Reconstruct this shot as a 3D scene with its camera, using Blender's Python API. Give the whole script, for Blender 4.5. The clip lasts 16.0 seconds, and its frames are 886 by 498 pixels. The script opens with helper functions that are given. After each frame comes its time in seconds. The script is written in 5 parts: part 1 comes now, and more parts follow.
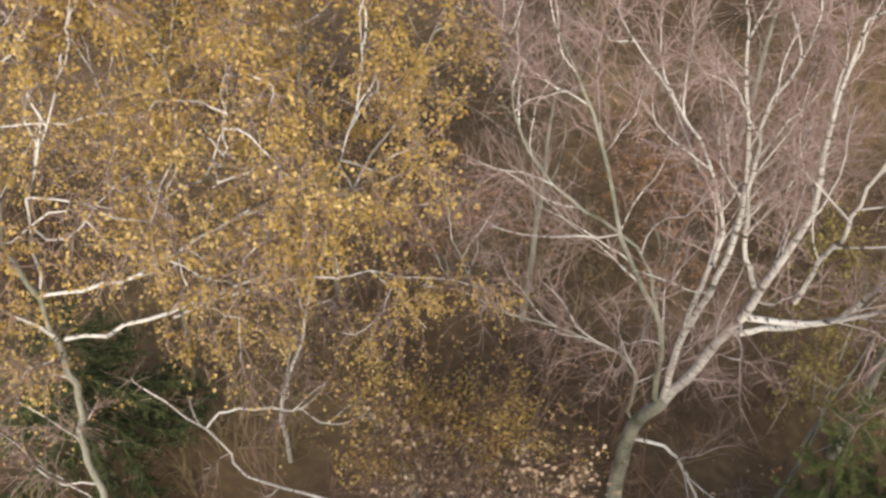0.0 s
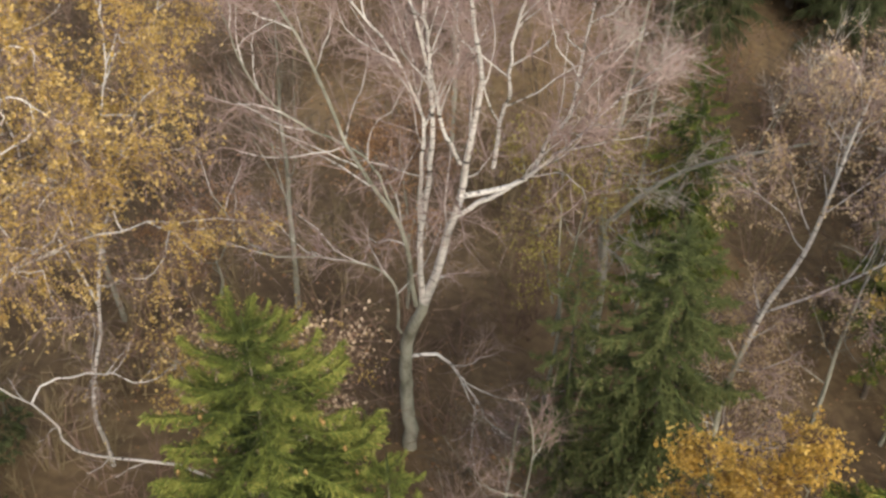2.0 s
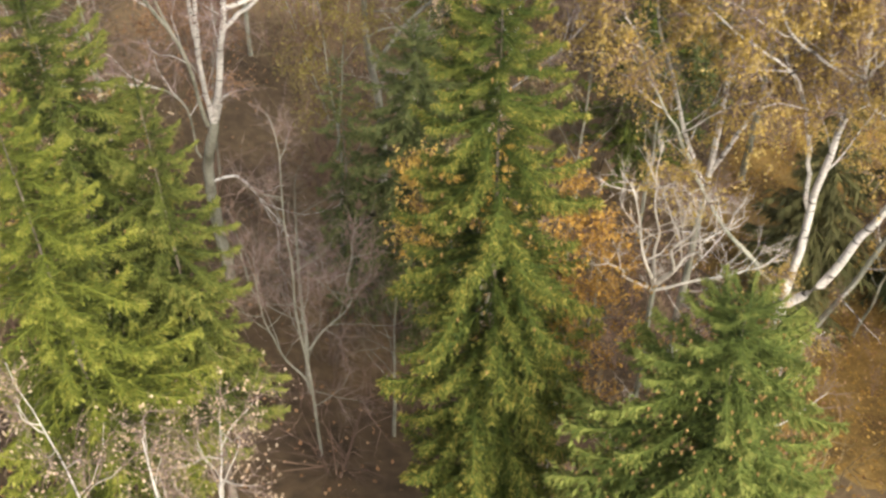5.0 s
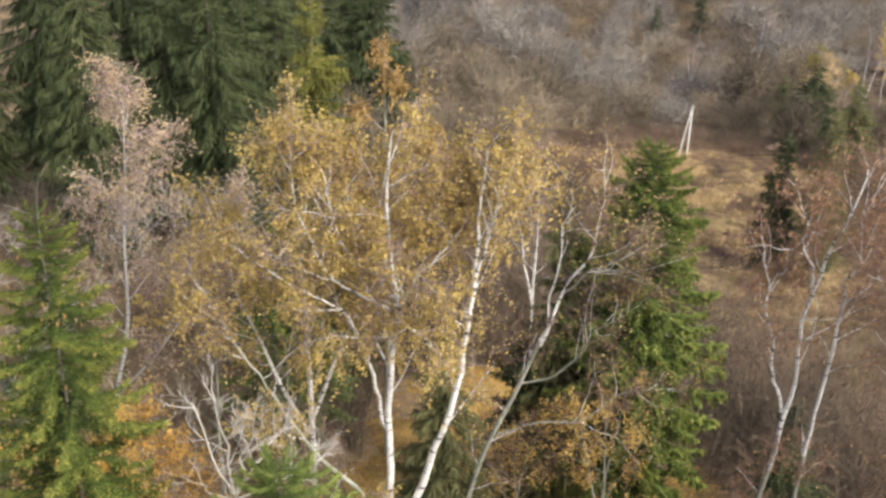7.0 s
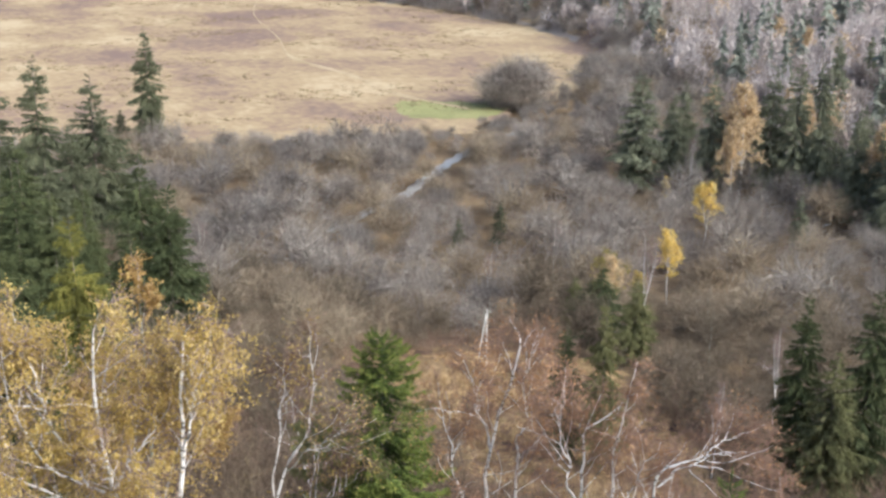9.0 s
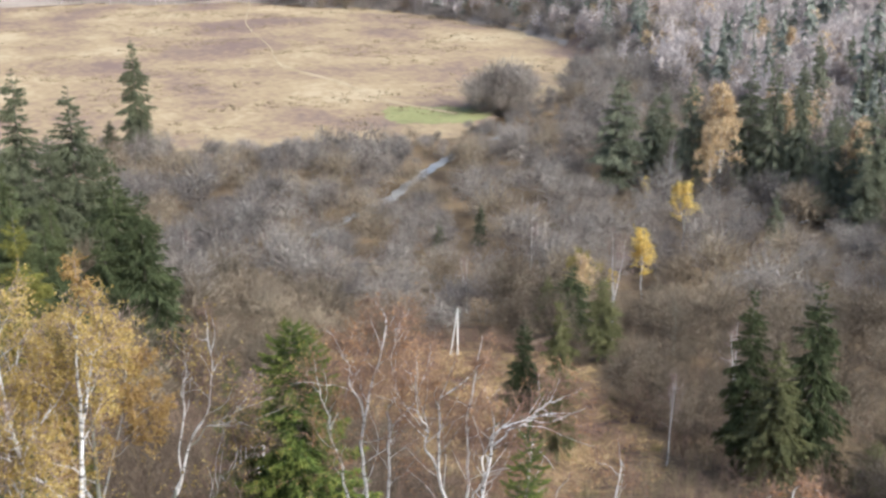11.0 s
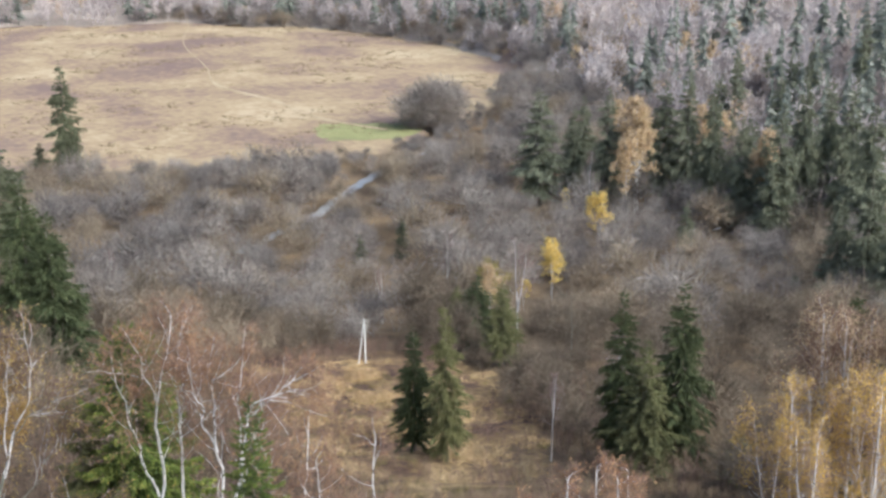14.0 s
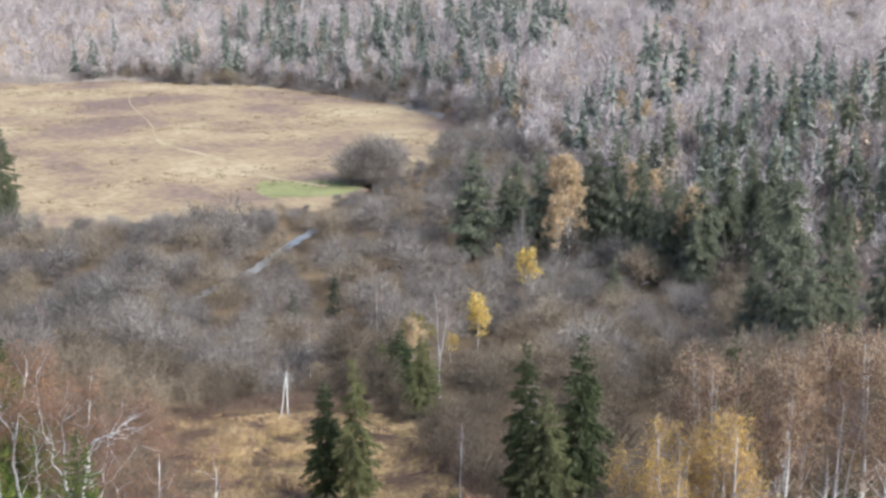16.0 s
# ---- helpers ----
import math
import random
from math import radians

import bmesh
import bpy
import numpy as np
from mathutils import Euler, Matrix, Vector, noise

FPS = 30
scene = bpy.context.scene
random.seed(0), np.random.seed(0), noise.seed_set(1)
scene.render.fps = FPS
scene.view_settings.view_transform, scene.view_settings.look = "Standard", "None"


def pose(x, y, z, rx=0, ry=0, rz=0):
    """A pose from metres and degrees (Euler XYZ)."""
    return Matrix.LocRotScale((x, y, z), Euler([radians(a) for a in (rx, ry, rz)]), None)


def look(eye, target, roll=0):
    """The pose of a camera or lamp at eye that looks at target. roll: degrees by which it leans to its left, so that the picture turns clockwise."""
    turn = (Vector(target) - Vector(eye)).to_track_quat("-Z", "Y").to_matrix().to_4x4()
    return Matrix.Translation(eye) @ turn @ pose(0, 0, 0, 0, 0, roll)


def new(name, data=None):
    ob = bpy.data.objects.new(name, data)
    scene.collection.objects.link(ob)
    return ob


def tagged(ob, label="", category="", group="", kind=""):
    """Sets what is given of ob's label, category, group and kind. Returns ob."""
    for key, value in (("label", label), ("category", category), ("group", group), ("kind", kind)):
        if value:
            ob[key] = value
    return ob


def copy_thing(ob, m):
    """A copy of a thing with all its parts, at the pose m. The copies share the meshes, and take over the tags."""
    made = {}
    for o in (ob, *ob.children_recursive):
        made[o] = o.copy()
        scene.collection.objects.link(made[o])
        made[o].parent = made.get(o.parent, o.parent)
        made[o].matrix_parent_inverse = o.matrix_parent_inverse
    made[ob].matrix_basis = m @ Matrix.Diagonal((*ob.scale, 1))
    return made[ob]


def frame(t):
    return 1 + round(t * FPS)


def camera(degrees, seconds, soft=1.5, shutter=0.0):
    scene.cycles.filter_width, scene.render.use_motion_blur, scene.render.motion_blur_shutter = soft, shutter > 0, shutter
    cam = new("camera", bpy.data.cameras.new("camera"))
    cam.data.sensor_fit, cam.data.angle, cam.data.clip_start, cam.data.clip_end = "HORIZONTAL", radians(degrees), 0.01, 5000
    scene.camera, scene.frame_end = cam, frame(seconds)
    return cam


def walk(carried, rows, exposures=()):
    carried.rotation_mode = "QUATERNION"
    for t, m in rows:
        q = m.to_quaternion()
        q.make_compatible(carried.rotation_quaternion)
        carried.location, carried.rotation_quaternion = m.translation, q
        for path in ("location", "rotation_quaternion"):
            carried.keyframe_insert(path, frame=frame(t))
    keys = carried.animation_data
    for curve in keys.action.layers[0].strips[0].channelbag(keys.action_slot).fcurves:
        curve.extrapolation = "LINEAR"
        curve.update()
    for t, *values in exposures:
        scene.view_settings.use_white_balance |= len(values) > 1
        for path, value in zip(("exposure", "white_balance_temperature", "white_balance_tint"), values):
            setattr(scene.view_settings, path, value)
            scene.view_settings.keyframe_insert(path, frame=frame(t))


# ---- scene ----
PATH = [
    (0.0, -6.321, 15.081, 67.921, 26.65, -48.29, 1.08),
    (0.5, -5.718, 13.720, 68.149, 23.20, -48.57, 1.15),
    (1.0, -5.120, 12.351, 68.382, 20.47, -48.32, 1.05),
    (1.5, -4.528, 10.972, 68.622, 17.90, -47.46, 0.21),
    (2.0, -3.950, 9.571, 68.856, 10.86, -44.38, -0.52),
    (2.5, -3.392, 8.141, 69.068, 5.46, -43.30, -0.50),
    (3.0, -2.838, 6.699, 69.260, 3.44, -44.34, -0.94),
    (3.2, -2.604, 6.118, 69.327, 3.86, -45.55, -1.63),
    (5.3, 0.032, -0.022, 69.940, -0.13, -45.56, -0.03),
    (5.5, 0.302, -0.599, 70.001, -2.40, -44.39, 0.13),
    (6.0, 1.009, -2.028, 70.163, -5.69, -41.03, -1.01),
    (6.5, 1.712, -3.469, 70.345, -12.29, -34.38, 0.38),
    (7.0, 2.390, -4.933, 70.554, -15.90, -29.00, 1.01),
    (7.5, 3.052, -6.400, 70.790, -18.37, -26.29, 1.35),
    (8.0, 3.702, -7.886, 71.049, -21.23, -22.51, 0.78),
    (8.5, 4.333, -9.395, 71.308, -23.79, -19.30, 0.75),
    (8.7, 4.585, -10.001, 71.407, -24.28, -18.60, 0.98),
    (11.0, 7.523, -16.975, 72.471, -24.12, -18.17, -0.12),
    (11.5, 8.179, -18.498, 72.720, -24.96, -17.97, -0.13),
    (12.0, 8.849, -20.035, 72.979, -25.70, -18.17, -0.04),
    (12.5, 9.534, -21.593, 73.244, -26.03, -18.27, -0.15),
    (13.0, 10.230, -23.176, 73.509, -26.25, -18.19, -0.41),
    (13.5, 10.926, -24.780, 73.774, -26.62, -17.83, -0.60),
    (14.0, 11.630, -26.403, 74.042, -26.40, -17.46, -0.67),
    (14.5, 12.331, -28.040, 74.308, -27.21, -16.95, -0.47),
    (15.0, 13.025, -29.687, 74.567, -27.36, -15.93, -0.45),
    (15.5, 13.713, -31.340, 74.822, -28.06, -14.90, -0.39),
    (16.0, 14.405, -32.996, 75.078, -28.67, -14.78, -0.23),
]
cam = camera(40.7, 16.0, soft=2.8)
walk(cam, [(t, pose(x, y, z, 90 + p, 0, w) @ pose(0, 0, 0, 0, 0, r)) for t, x, y, z, w, p, r in PATH],
     [(0.0, 0.3, 6250, 6), (3.0, 0.45, 6250, 5), (5.5, 0.78, 6300, 5), (7.0, 0.8, 5800, 5), (8.5, 0.86, 5450, 5), (12.0, 0.84, 5300, 5), (16.0, 0.77, 5150, 5)])

# ---- world, sun, exposure ----
world = bpy.data.worlds.new("sky")
scene.world = world
world.use_nodes = True
wn = world.node_tree
sky = wn.nodes.new("ShaderNodeTexSky")
sky.sky_type = "NISHITA"
sky.sun_disc = False
sky.sun_elevation = radians(38)
sky.sun_rotation = radians(150)
sky.air_density, sky.dust_density, sky.ozone_density = 0.8, 9.0, 0.6
wn.links.new(sky.outputs[0], wn.nodes["Background"].inputs[0])
wn.nodes["Background"].inputs[1].default_value = 0.15
sun = new("sun", bpy.data.lights.new("sun", "SUN"))
sun.data.energy, sun.data.angle, sun.data.color = 0.8, radians(28), (1.0, 0.95, 0.88)
sun.matrix_basis = look((60, -110, 160), (0, 0, 0))


# ---- materials ----
def material(name, colors, rough=0.85, scale=3.0, fine=40.0, bump=0.3, stretch=(1, 1, 1), island=0.0, through_light=0.0, pieces=0.0, shade_to_tips=0.0, spread=1.0):
    """Surface whose colour wanders between the given colours at two scales; island: variation from leaf to leaf; pieces: from object to object."""
    m = bpy.data.materials.new(name)
    m.use_nodes = True
    n, l = m.node_tree.nodes, m.node_tree.links
    b = n["Principled BSDF"]
    b.inputs["Roughness"].default_value = rough
    b.inputs["Specular IOR Level"].default_value = 0.25
    co = n.new("ShaderNodeTexCoord")
    mp = n.new("ShaderNodeMapping")
    mp.inputs["Scale"].default_value = stretch
    l.new(co.outputs["Object"], mp.inputs[0])
    big, small = n.new("ShaderNodeTexNoise"), n.new("ShaderNodeTexNoise")
    big.inputs["Scale"].default_value, small.inputs["Scale"].default_value = scale, fine
    big.inputs["Detail"].default_value, small.inputs["Detail"].default_value = 4, 5
    l.new(mp.outputs[0], big.inputs[0])
    l.new(mp.outputs[0], small.inputs[0])
    add = n.new("ShaderNodeMath")
    add.operation = "MULTIPLY_ADD"
    l.new(small.outputs[0], add.inputs[0])
    add.inputs[1].default_value = 0.45
    l.new(big.outputs[0], add.inputs[2])
    last = add
    for amount, node, socket in ((island, "ShaderNodeNewGeometry", "Random Per Island"), (pieces, "ShaderNodeObjectInfo", "Random")):
        if amount:
            g = n.new(node)
            more = n.new("ShaderNodeMath")
            more.operation = "MULTIPLY_ADD"
            l.new(g.outputs[socket], more.inputs[0])
            more.inputs[1].default_value = amount
            l.new(last.outputs[0], more.inputs[2])
            last = more
    # inner-crown shade painted dark near the trunk, lighter young growth outside
    if shade_to_tips:
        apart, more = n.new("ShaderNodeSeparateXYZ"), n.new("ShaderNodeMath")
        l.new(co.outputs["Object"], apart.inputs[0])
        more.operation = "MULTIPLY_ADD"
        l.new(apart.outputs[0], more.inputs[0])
        more.inputs[1].default_value = shade_to_tips
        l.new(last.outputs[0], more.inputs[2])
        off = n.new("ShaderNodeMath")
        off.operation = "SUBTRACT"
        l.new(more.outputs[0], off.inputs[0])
        off.inputs[1].default_value = shade_to_tips * 0.6
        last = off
    span = n.new("ShaderNodeMapRange")
    middle = 0.72 + (island + pieces) / 2
    half = 0.2 * spread + (island + pieces) / 2.4
    span.inputs[1].default_value, span.inputs[2].default_value = middle - half, middle + half
    l.new(last.outputs[0], span.inputs[0])
    ramp = n.new("ShaderNodeValToRGB")
    el = ramp.color_ramp.elements
    while len(el) < len(colors):
        el.new(0.5)
    for k, c in enumerate(colors):
        el[k].position, el[k].color = k / (len(colors) - 1), (*c, 1)
    l.new(span.outputs[0], ramp.inputs[0])
    l.new(ramp.outputs[0], b.inputs["Base Color"])
    if bump:
        bp = n.new("ShaderNodeBump")
        bp.inputs["Strength"].default_value, bp.inputs["Distance"].default_value = bump, 0.03
        l.new(small.outputs[0], bp.inputs["Height"])
        l.new(bp.outputs[0], b.inputs["Normal"])
    if through_light:
        tr, mix = n.new("ShaderNodeBsdfTranslucent"), n.new("ShaderNodeMixShader")
        l.new(ramp.outputs[0], tr.inputs[0])
        mix.inputs[0].default_value = through_light
        l.new(b.outputs[0], mix.inputs[1])
        l.new(tr.outputs[0], mix.inputs[2])
        l.new(mix.outputs[0], n["Material Output"].inputs[0])
    return m


def birch_bark(name, white, dark):
    """White bark with dark cross marks, black scars and grey patches."""
    m = material(name, [tuple(v * 0.55 for v in white), tuple(v * 0.85 for v in white), white], 0.7, 0.9, 14.0, 0.4, (1, 1, 0.7))
    n, l = m.node_tree.nodes, m.node_tree.links
    b = n["Principled BSDF"]
    plain = b.inputs["Base Color"].links[0].from_socket
    co, mp = n.new("ShaderNodeTexCoord"), n.new("ShaderNodeMapping")
    mp.inputs["Scale"].default_value = (1.6, 1.6, 7.0)
    l.new(co.outputs["Object"], mp.inputs[0])
    for size, low, high in ((1.0, 0.59, 0.64), (3.6, 0.6, 0.66)):
        marks, span, mix = n.new("ShaderNodeTexNoise"), n.new("ShaderNodeMapRange"), n.new("ShaderNodeMix")
        marks.inputs["Scale"].default_value = size
        marks.inputs["Detail"].default_value = 3
        l.new(mp.outputs[0], marks.inputs[0])
        span.inputs[1].default_value, span.inputs[2].default_value = low, high
        l.new(marks.outputs[0], span.inputs[0])
        mix.data_type = "RGBA"
        l.new(span.outputs[0], mix.inputs[0])
        l.new(plain, mix.inputs[6])
        mix.inputs[7].default_value = (*dark, 1)
        plain = mix.outputs[2]
    l.new(plain, b.inputs["Base Color"])
    return m


BARK_BIRCH = birch_bark("birch_bark", (0.83, 0.8, 0.76), (0.1, 0.09, 0.08))
BARK_GREY = material("grey_bark", [(0.16, 0.16, 0.12), (0.33, 0.33, 0.27), (0.46, 0.45, 0.38)], 0.9, 1.5, 14, 0.5, (1, 1, 0.4))
BARK_BLEACHED = material("bleached_wood", [(0.42, 0.38, 0.32), (0.56, 0.52, 0.45), (0.68, 0.64, 0.57)], 0.85, 1.5, 14, 0.4, (1, 1, 0.4))
BARK_SPRUCE = material("spruce_bark", [(0.09, 0.075, 0.06), (0.2, 0.17, 0.14), (0.29, 0.26, 0.22)], 0.95, 2.0, 16, 0.6, (1, 1, 0.5))
TWIG_BIRCH = material("birch_twig", [(0.18, 0.127, 0.105), (0.285, 0.21, 0.178), (0.42, 0.33, 0.28)], 0.8, 0.6, 9, 0, island=0.5)
TWIG_PINK = material("pinkish_birch_twig", [(0.24, 0.168, 0.152), (0.375, 0.28, 0.256), (0.52, 0.415, 0.378)], 0.8, 0.6, 9, 0, island=0.5)
TWIG_PALE = material("pale_twig", [(0.3, 0.26, 0.22), (0.45, 0.4, 0.35), (0.58, 0.53, 0.46)], 0.85, 0.6, 9, 0, island=0.5)
TWIG_ALDER = material("alder_twig", [(0.212, 0.18, 0.152), (0.308, 0.269, 0.23), (0.418, 0.373, 0.324)], 0.9, 0.11, 0.9, 0, island=0.1, through_light=0.4, spread=0.72)
TWIG_WILLOW = material("willow_twig", [(0.217, 0.171, 0.118), (0.312, 0.252, 0.177), (0.41, 0.339, 0.24)], 0.9, 0.11, 0.9, 0, island=0.1, through_light=0.4, spread=0.72)
TWIG_DUSK = material("dark_alder_twig", [(0.156, 0.136, 0.119), (0.234, 0.208, 0.183), (0.33, 0.299, 0.265)], 0.9, 0.11, 0.9, 0, island=0.1, through_light=0.4, spread=0.72)
# darker umber for near thickets; the paler far twigs above carry distance haze
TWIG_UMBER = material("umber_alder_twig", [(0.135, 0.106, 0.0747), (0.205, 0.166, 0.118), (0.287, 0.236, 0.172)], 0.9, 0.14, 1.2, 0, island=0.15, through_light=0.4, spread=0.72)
TWIG_RUST = material("rust_twig", [(0.12, 0.076, 0.0559), (0.201, 0.134, 0.0984), (0.304, 0.212, 0.156)], 0.9, 0.2, 3, 0, island=0.5)
TWIG_BROWN = material("brown_twig", [(0.0714, 0.0524, 0.0381), (0.128, 0.0952, 0.0666), (0.2, 0.152, 0.105)], 0.9, 0.2, 3, 0, island=0.5)
TWIG_TAN = material("tan_twig", [(0.15, 0.115, 0.065), (0.24, 0.185, 0.1), (0.34, 0.27, 0.155)], 0.9, 0.2, 3, 0, island=0.5)
# far-hill haze put into the colour: paled wood, translucent to soften its gaps
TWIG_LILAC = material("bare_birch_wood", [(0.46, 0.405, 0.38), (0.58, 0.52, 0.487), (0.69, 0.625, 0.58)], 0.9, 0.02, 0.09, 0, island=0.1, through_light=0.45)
TWIG_RUSSET = material("russet_twig", [(0.156, 0.0934, 0.0649), (0.243, 0.153, 0.108), (0.339, 0.226, 0.16)], 0.85, 0.4, 5, 0, island=0.5)
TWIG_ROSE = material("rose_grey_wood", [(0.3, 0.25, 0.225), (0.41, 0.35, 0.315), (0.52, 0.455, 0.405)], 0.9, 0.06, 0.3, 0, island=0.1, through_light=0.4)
# leaf floor paled for haze and to lift dark gaps between crowns
HILL_FLOOR = material("haze_pale_leaf_floor", [(0.2, 0.165, 0.135), (0.3, 0.25, 0.205), (0.4, 0.34, 0.28)], 0.95, 0.03, 0.4, 0.3)
# near boughs: crown shade in the dark inner colour, young growth in the light end
NEEDLE_LIME = material("young_spruce_needles", [(0.0369, 0.0492, 0.0125), (0.0805, 0.102, 0.0196), (0.15, 0.17, 0.0328), (0.272, 0.272, 0.0664)], 0.75, 0.6, 6, 0, island=0.6, shade_to_tips=0.7)
NEEDLE_OLIVE = material("olive_spruce_needles", [(0.0272, 0.0407, 0.00989), (0.0601, 0.0866, 0.0157), (0.114, 0.143, 0.0247), (0.242, 0.247, 0.0536)], 0.75, 0.6, 6, 0, island=0.6, shade_to_tips=0.65)
NEEDLE_BRIGHT = material("bright_spruce_needles", [(0.0553, 0.0724, 0.0137), (0.115, 0.14, 0.0213), (0.202, 0.222, 0.032), (0.332, 0.328, 0.0684)], 0.75, 0.6, 6, 0, island=0.6, shade_to_tips=0.5)
NEEDLE_AMBER = material("amber_tipped_spruce_needles", [(0.023, 0.0375, 0.00782), (0.054, 0.0822, 0.0137), (0.121, 0.144, 0.0245), (0.391, 0.334, 0.0733)], 0.75, 0.6, 6, 0, island=0.7, shade_to_tips=0.5)
NEEDLE_GREEN = material("spruce_needles", [(0.0436, 0.057, 0.0238), (0.0871, 0.111, 0.038), (0.143, 0.162, 0.0554), (0.246, 0.241, 0.095)], 0.75, 0.6, 6, 0, island=0.6, shade_to_tips=0.5)
NEEDLE_MID = material("grey_green_spruce_needles", [(0.085, 0.086, 0.036), (0.15, 0.147, 0.058), (0.235, 0.222, 0.09)], 0.75, 0.4, 4, 0, island=0.6, pieces=0.3)
NEEDLE_DEEP = material("deep_green_spruce_needles", [(0.034, 0.044, 0.017), (0.064, 0.077, 0.029), (0.115, 0.124, 0.047)], 0.75, 0.4, 4, 0, island=0.6, pieces=0.4)
NEEDLE_YELLOW = material("yellowish_spruce_needles", [(0.08, 0.08, 0.018), (0.15, 0.145, 0.028), (0.25, 0.225, 0.05)], 0.75, 0.4, 4, 0, island=0.6)
# distance haze put into the needle colour of the valley's farther spruces
NEEDLE_FAR = material("haze_paled_spruce_needles", [(0.171, 0.18, 0.117), (0.242, 0.25, 0.164), (0.314, 0.316, 0.206)], 0.8, 0.3, 2, 0, island=0.3, pieces=0.3, through_light=0.35)
NEEDLE_FRESH = material("fresh_spruce_needles", [(0.0522, 0.0765, 0.0178), (0.0997, 0.133, 0.0275), (0.171, 0.205, 0.0436), (0.294, 0.307, 0.0808)], 0.75, 0.6, 6, 0, island=0.6, shade_to_tips=0.6)
# these two also carry haze in their colour: lifted a little, then blue-grey
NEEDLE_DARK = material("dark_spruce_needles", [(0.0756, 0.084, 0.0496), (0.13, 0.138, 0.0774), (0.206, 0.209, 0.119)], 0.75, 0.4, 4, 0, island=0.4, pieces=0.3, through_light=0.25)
NEEDLE_BLUE = material("haze_blue_spruce_needles", [(0.19, 0.205, 0.165), (0.265, 0.28, 0.23), (0.35, 0.355, 0.29)], 0.8, 0.05, 0.6, 0, island=0.3, through_light=0.4)
GRASS_OLIVE = material("olive_green_grass", [(0.122, 0.0969, 0.0344), (0.199, 0.16, 0.0536), (0.291, 0.237, 0.0918)], 0.9, 0.08, 2, 0, island=0.9)
CONE = material("spruce_cones", [(0.3, 0.19, 0.07), (0.46, 0.3, 0.12)], 0.8, 4, 30, 0, island=0.4)
LEAF_YELLOW = material("yellow_birch_leaves", [(0.337, 0.237, 0.0594), (0.525, 0.381, 0.107), (0.703, 0.556, 0.228)], 0.65, 0.5, 5, 0, island=0.9, through_light=0.35)
LEAF_BRIGHT = material("bright_yellow_leaves", [(0.58, 0.41, 0.09), (0.78, 0.59, 0.16), (0.9, 0.75, 0.3)], 0.65, 0.5, 5, 0, island=0.9, through_light=0.35)
LEAF_GOLD = material("golden_leaves", [(0.48, 0.3, 0.06), (0.7, 0.47, 0.11), (0.84, 0.63, 0.22)], 0.65, 0.5, 5, 0, island=0.9, through_light=0.3)
LEAF_RUST = material("rusty_leaves", [(0.23, 0.12, 0.06), (0.38, 0.215, 0.105), (0.54, 0.35, 0.19)], 0.75, 0.5, 5, 0, island=0.9, through_light=0.25)
LEAF_OCHRE = material("ochre_leaves", [(0.282, 0.15, 0.0352), (0.44, 0.255, 0.0528), (0.581, 0.378, 0.106)], 0.8, 0.5, 5, 0, island=0.8)
LEAF_AMBER = material("amber_birch_leaves", [(0.26, 0.16, 0.052), (0.42, 0.275, 0.09), (0.58, 0.41, 0.17)], 0.7, 0.5, 5, 0, island=0.9, through_light=0.3)
LEAF_PALE = material("faded_leaves", [(0.36, 0.25, 0.16), (0.55, 0.42, 0.29), (0.7, 0.58, 0.42)], 0.75, 0.5, 5, 0, island=0.9, through_light=0.25)
LEAF_STRAW = material("straw_yellow_leaves", [(0.414, 0.27, 0.0723), (0.612, 0.435, 0.14), (0.774, 0.609, 0.281)], 0.65, 0.5, 5, 0, island=0.9, through_light=0.35)
LEAF_APRICOT = material("apricot_leaves", [(0.46, 0.33, 0.17), (0.62, 0.47, 0.27), (0.77, 0.63, 0.42)], 0.75, 0.3, 3, 0, island=0.8, through_light=0.3)
LEAF_OLIVE = material("olive_leaves", [(0.2, 0.17, 0.05), (0.32, 0.27, 0.08), (0.45, 0.38, 0.13)], 0.75, 0.5, 5, 0, island=0.8, through_light=0.3)
SOIL = material("leaf_litter", [(0.066, 0.046, 0.028), (0.115, 0.08, 0.046), (0.175, 0.122, 0.067), (0.255, 0.178, 0.094)], 0.95, 0.09, 1.9, 0.8)
GRASS_DRY = material("dry_grass", [(0.287, 0.187, 0.0871), (0.475, 0.33, 0.154), (0.713, 0.525, 0.292)], 0.9, 0.08, 2, 0, island=0.9)
GRASS_GREEN = material("short_green_grass", [(0.18, 0.171, 0.072), (0.252, 0.248, 0.099), (0.324, 0.308, 0.144)], 0.9, 0.05, 1, 0.3)
MEADOW = material("faded_meadow", [(0.19, 0.13, 0.102), (0.245, 0.173, 0.117), (0.305, 0.222, 0.131), (0.355, 0.266, 0.15), (0.43, 0.337, 0.207)], 0.95, 0.02, 0.3, 0.5, (1.2, 0.9, 1), spread=0.85)
CLEARING_GRASS = material("matted_grass", [(0.0687, 0.0414, 0.0291), (0.117, 0.0729, 0.0436), (0.169, 0.111, 0.0533), (0.226, 0.153, 0.0662), (0.355, 0.249, 0.122)], 0.95, 0.16, 1.0, 0.8, spread=0.7)
GLADE_FLOOR = material("ochre_leaf_carpet", [(0.118, 0.074, 0.0274), (0.2, 0.124, 0.037), (0.289, 0.181, 0.0518), (0.385, 0.248, 0.0814)], 0.95, 0.35, 5.0, 0.8, spread=0.8)
TRACK = material("worn_track", [(0.29, 0.22, 0.127), (0.38, 0.295, 0.177), (0.465, 0.375, 0.237)], 0.95, 0.06, 0.8, 0.3)
CONCRETE = material("weathered_concrete", [(0.5, 0.49, 0.45), (0.66, 0.65, 0.61), (0.76, 0.75, 0.71)], 0.85, 0.9, 12, 0.3)
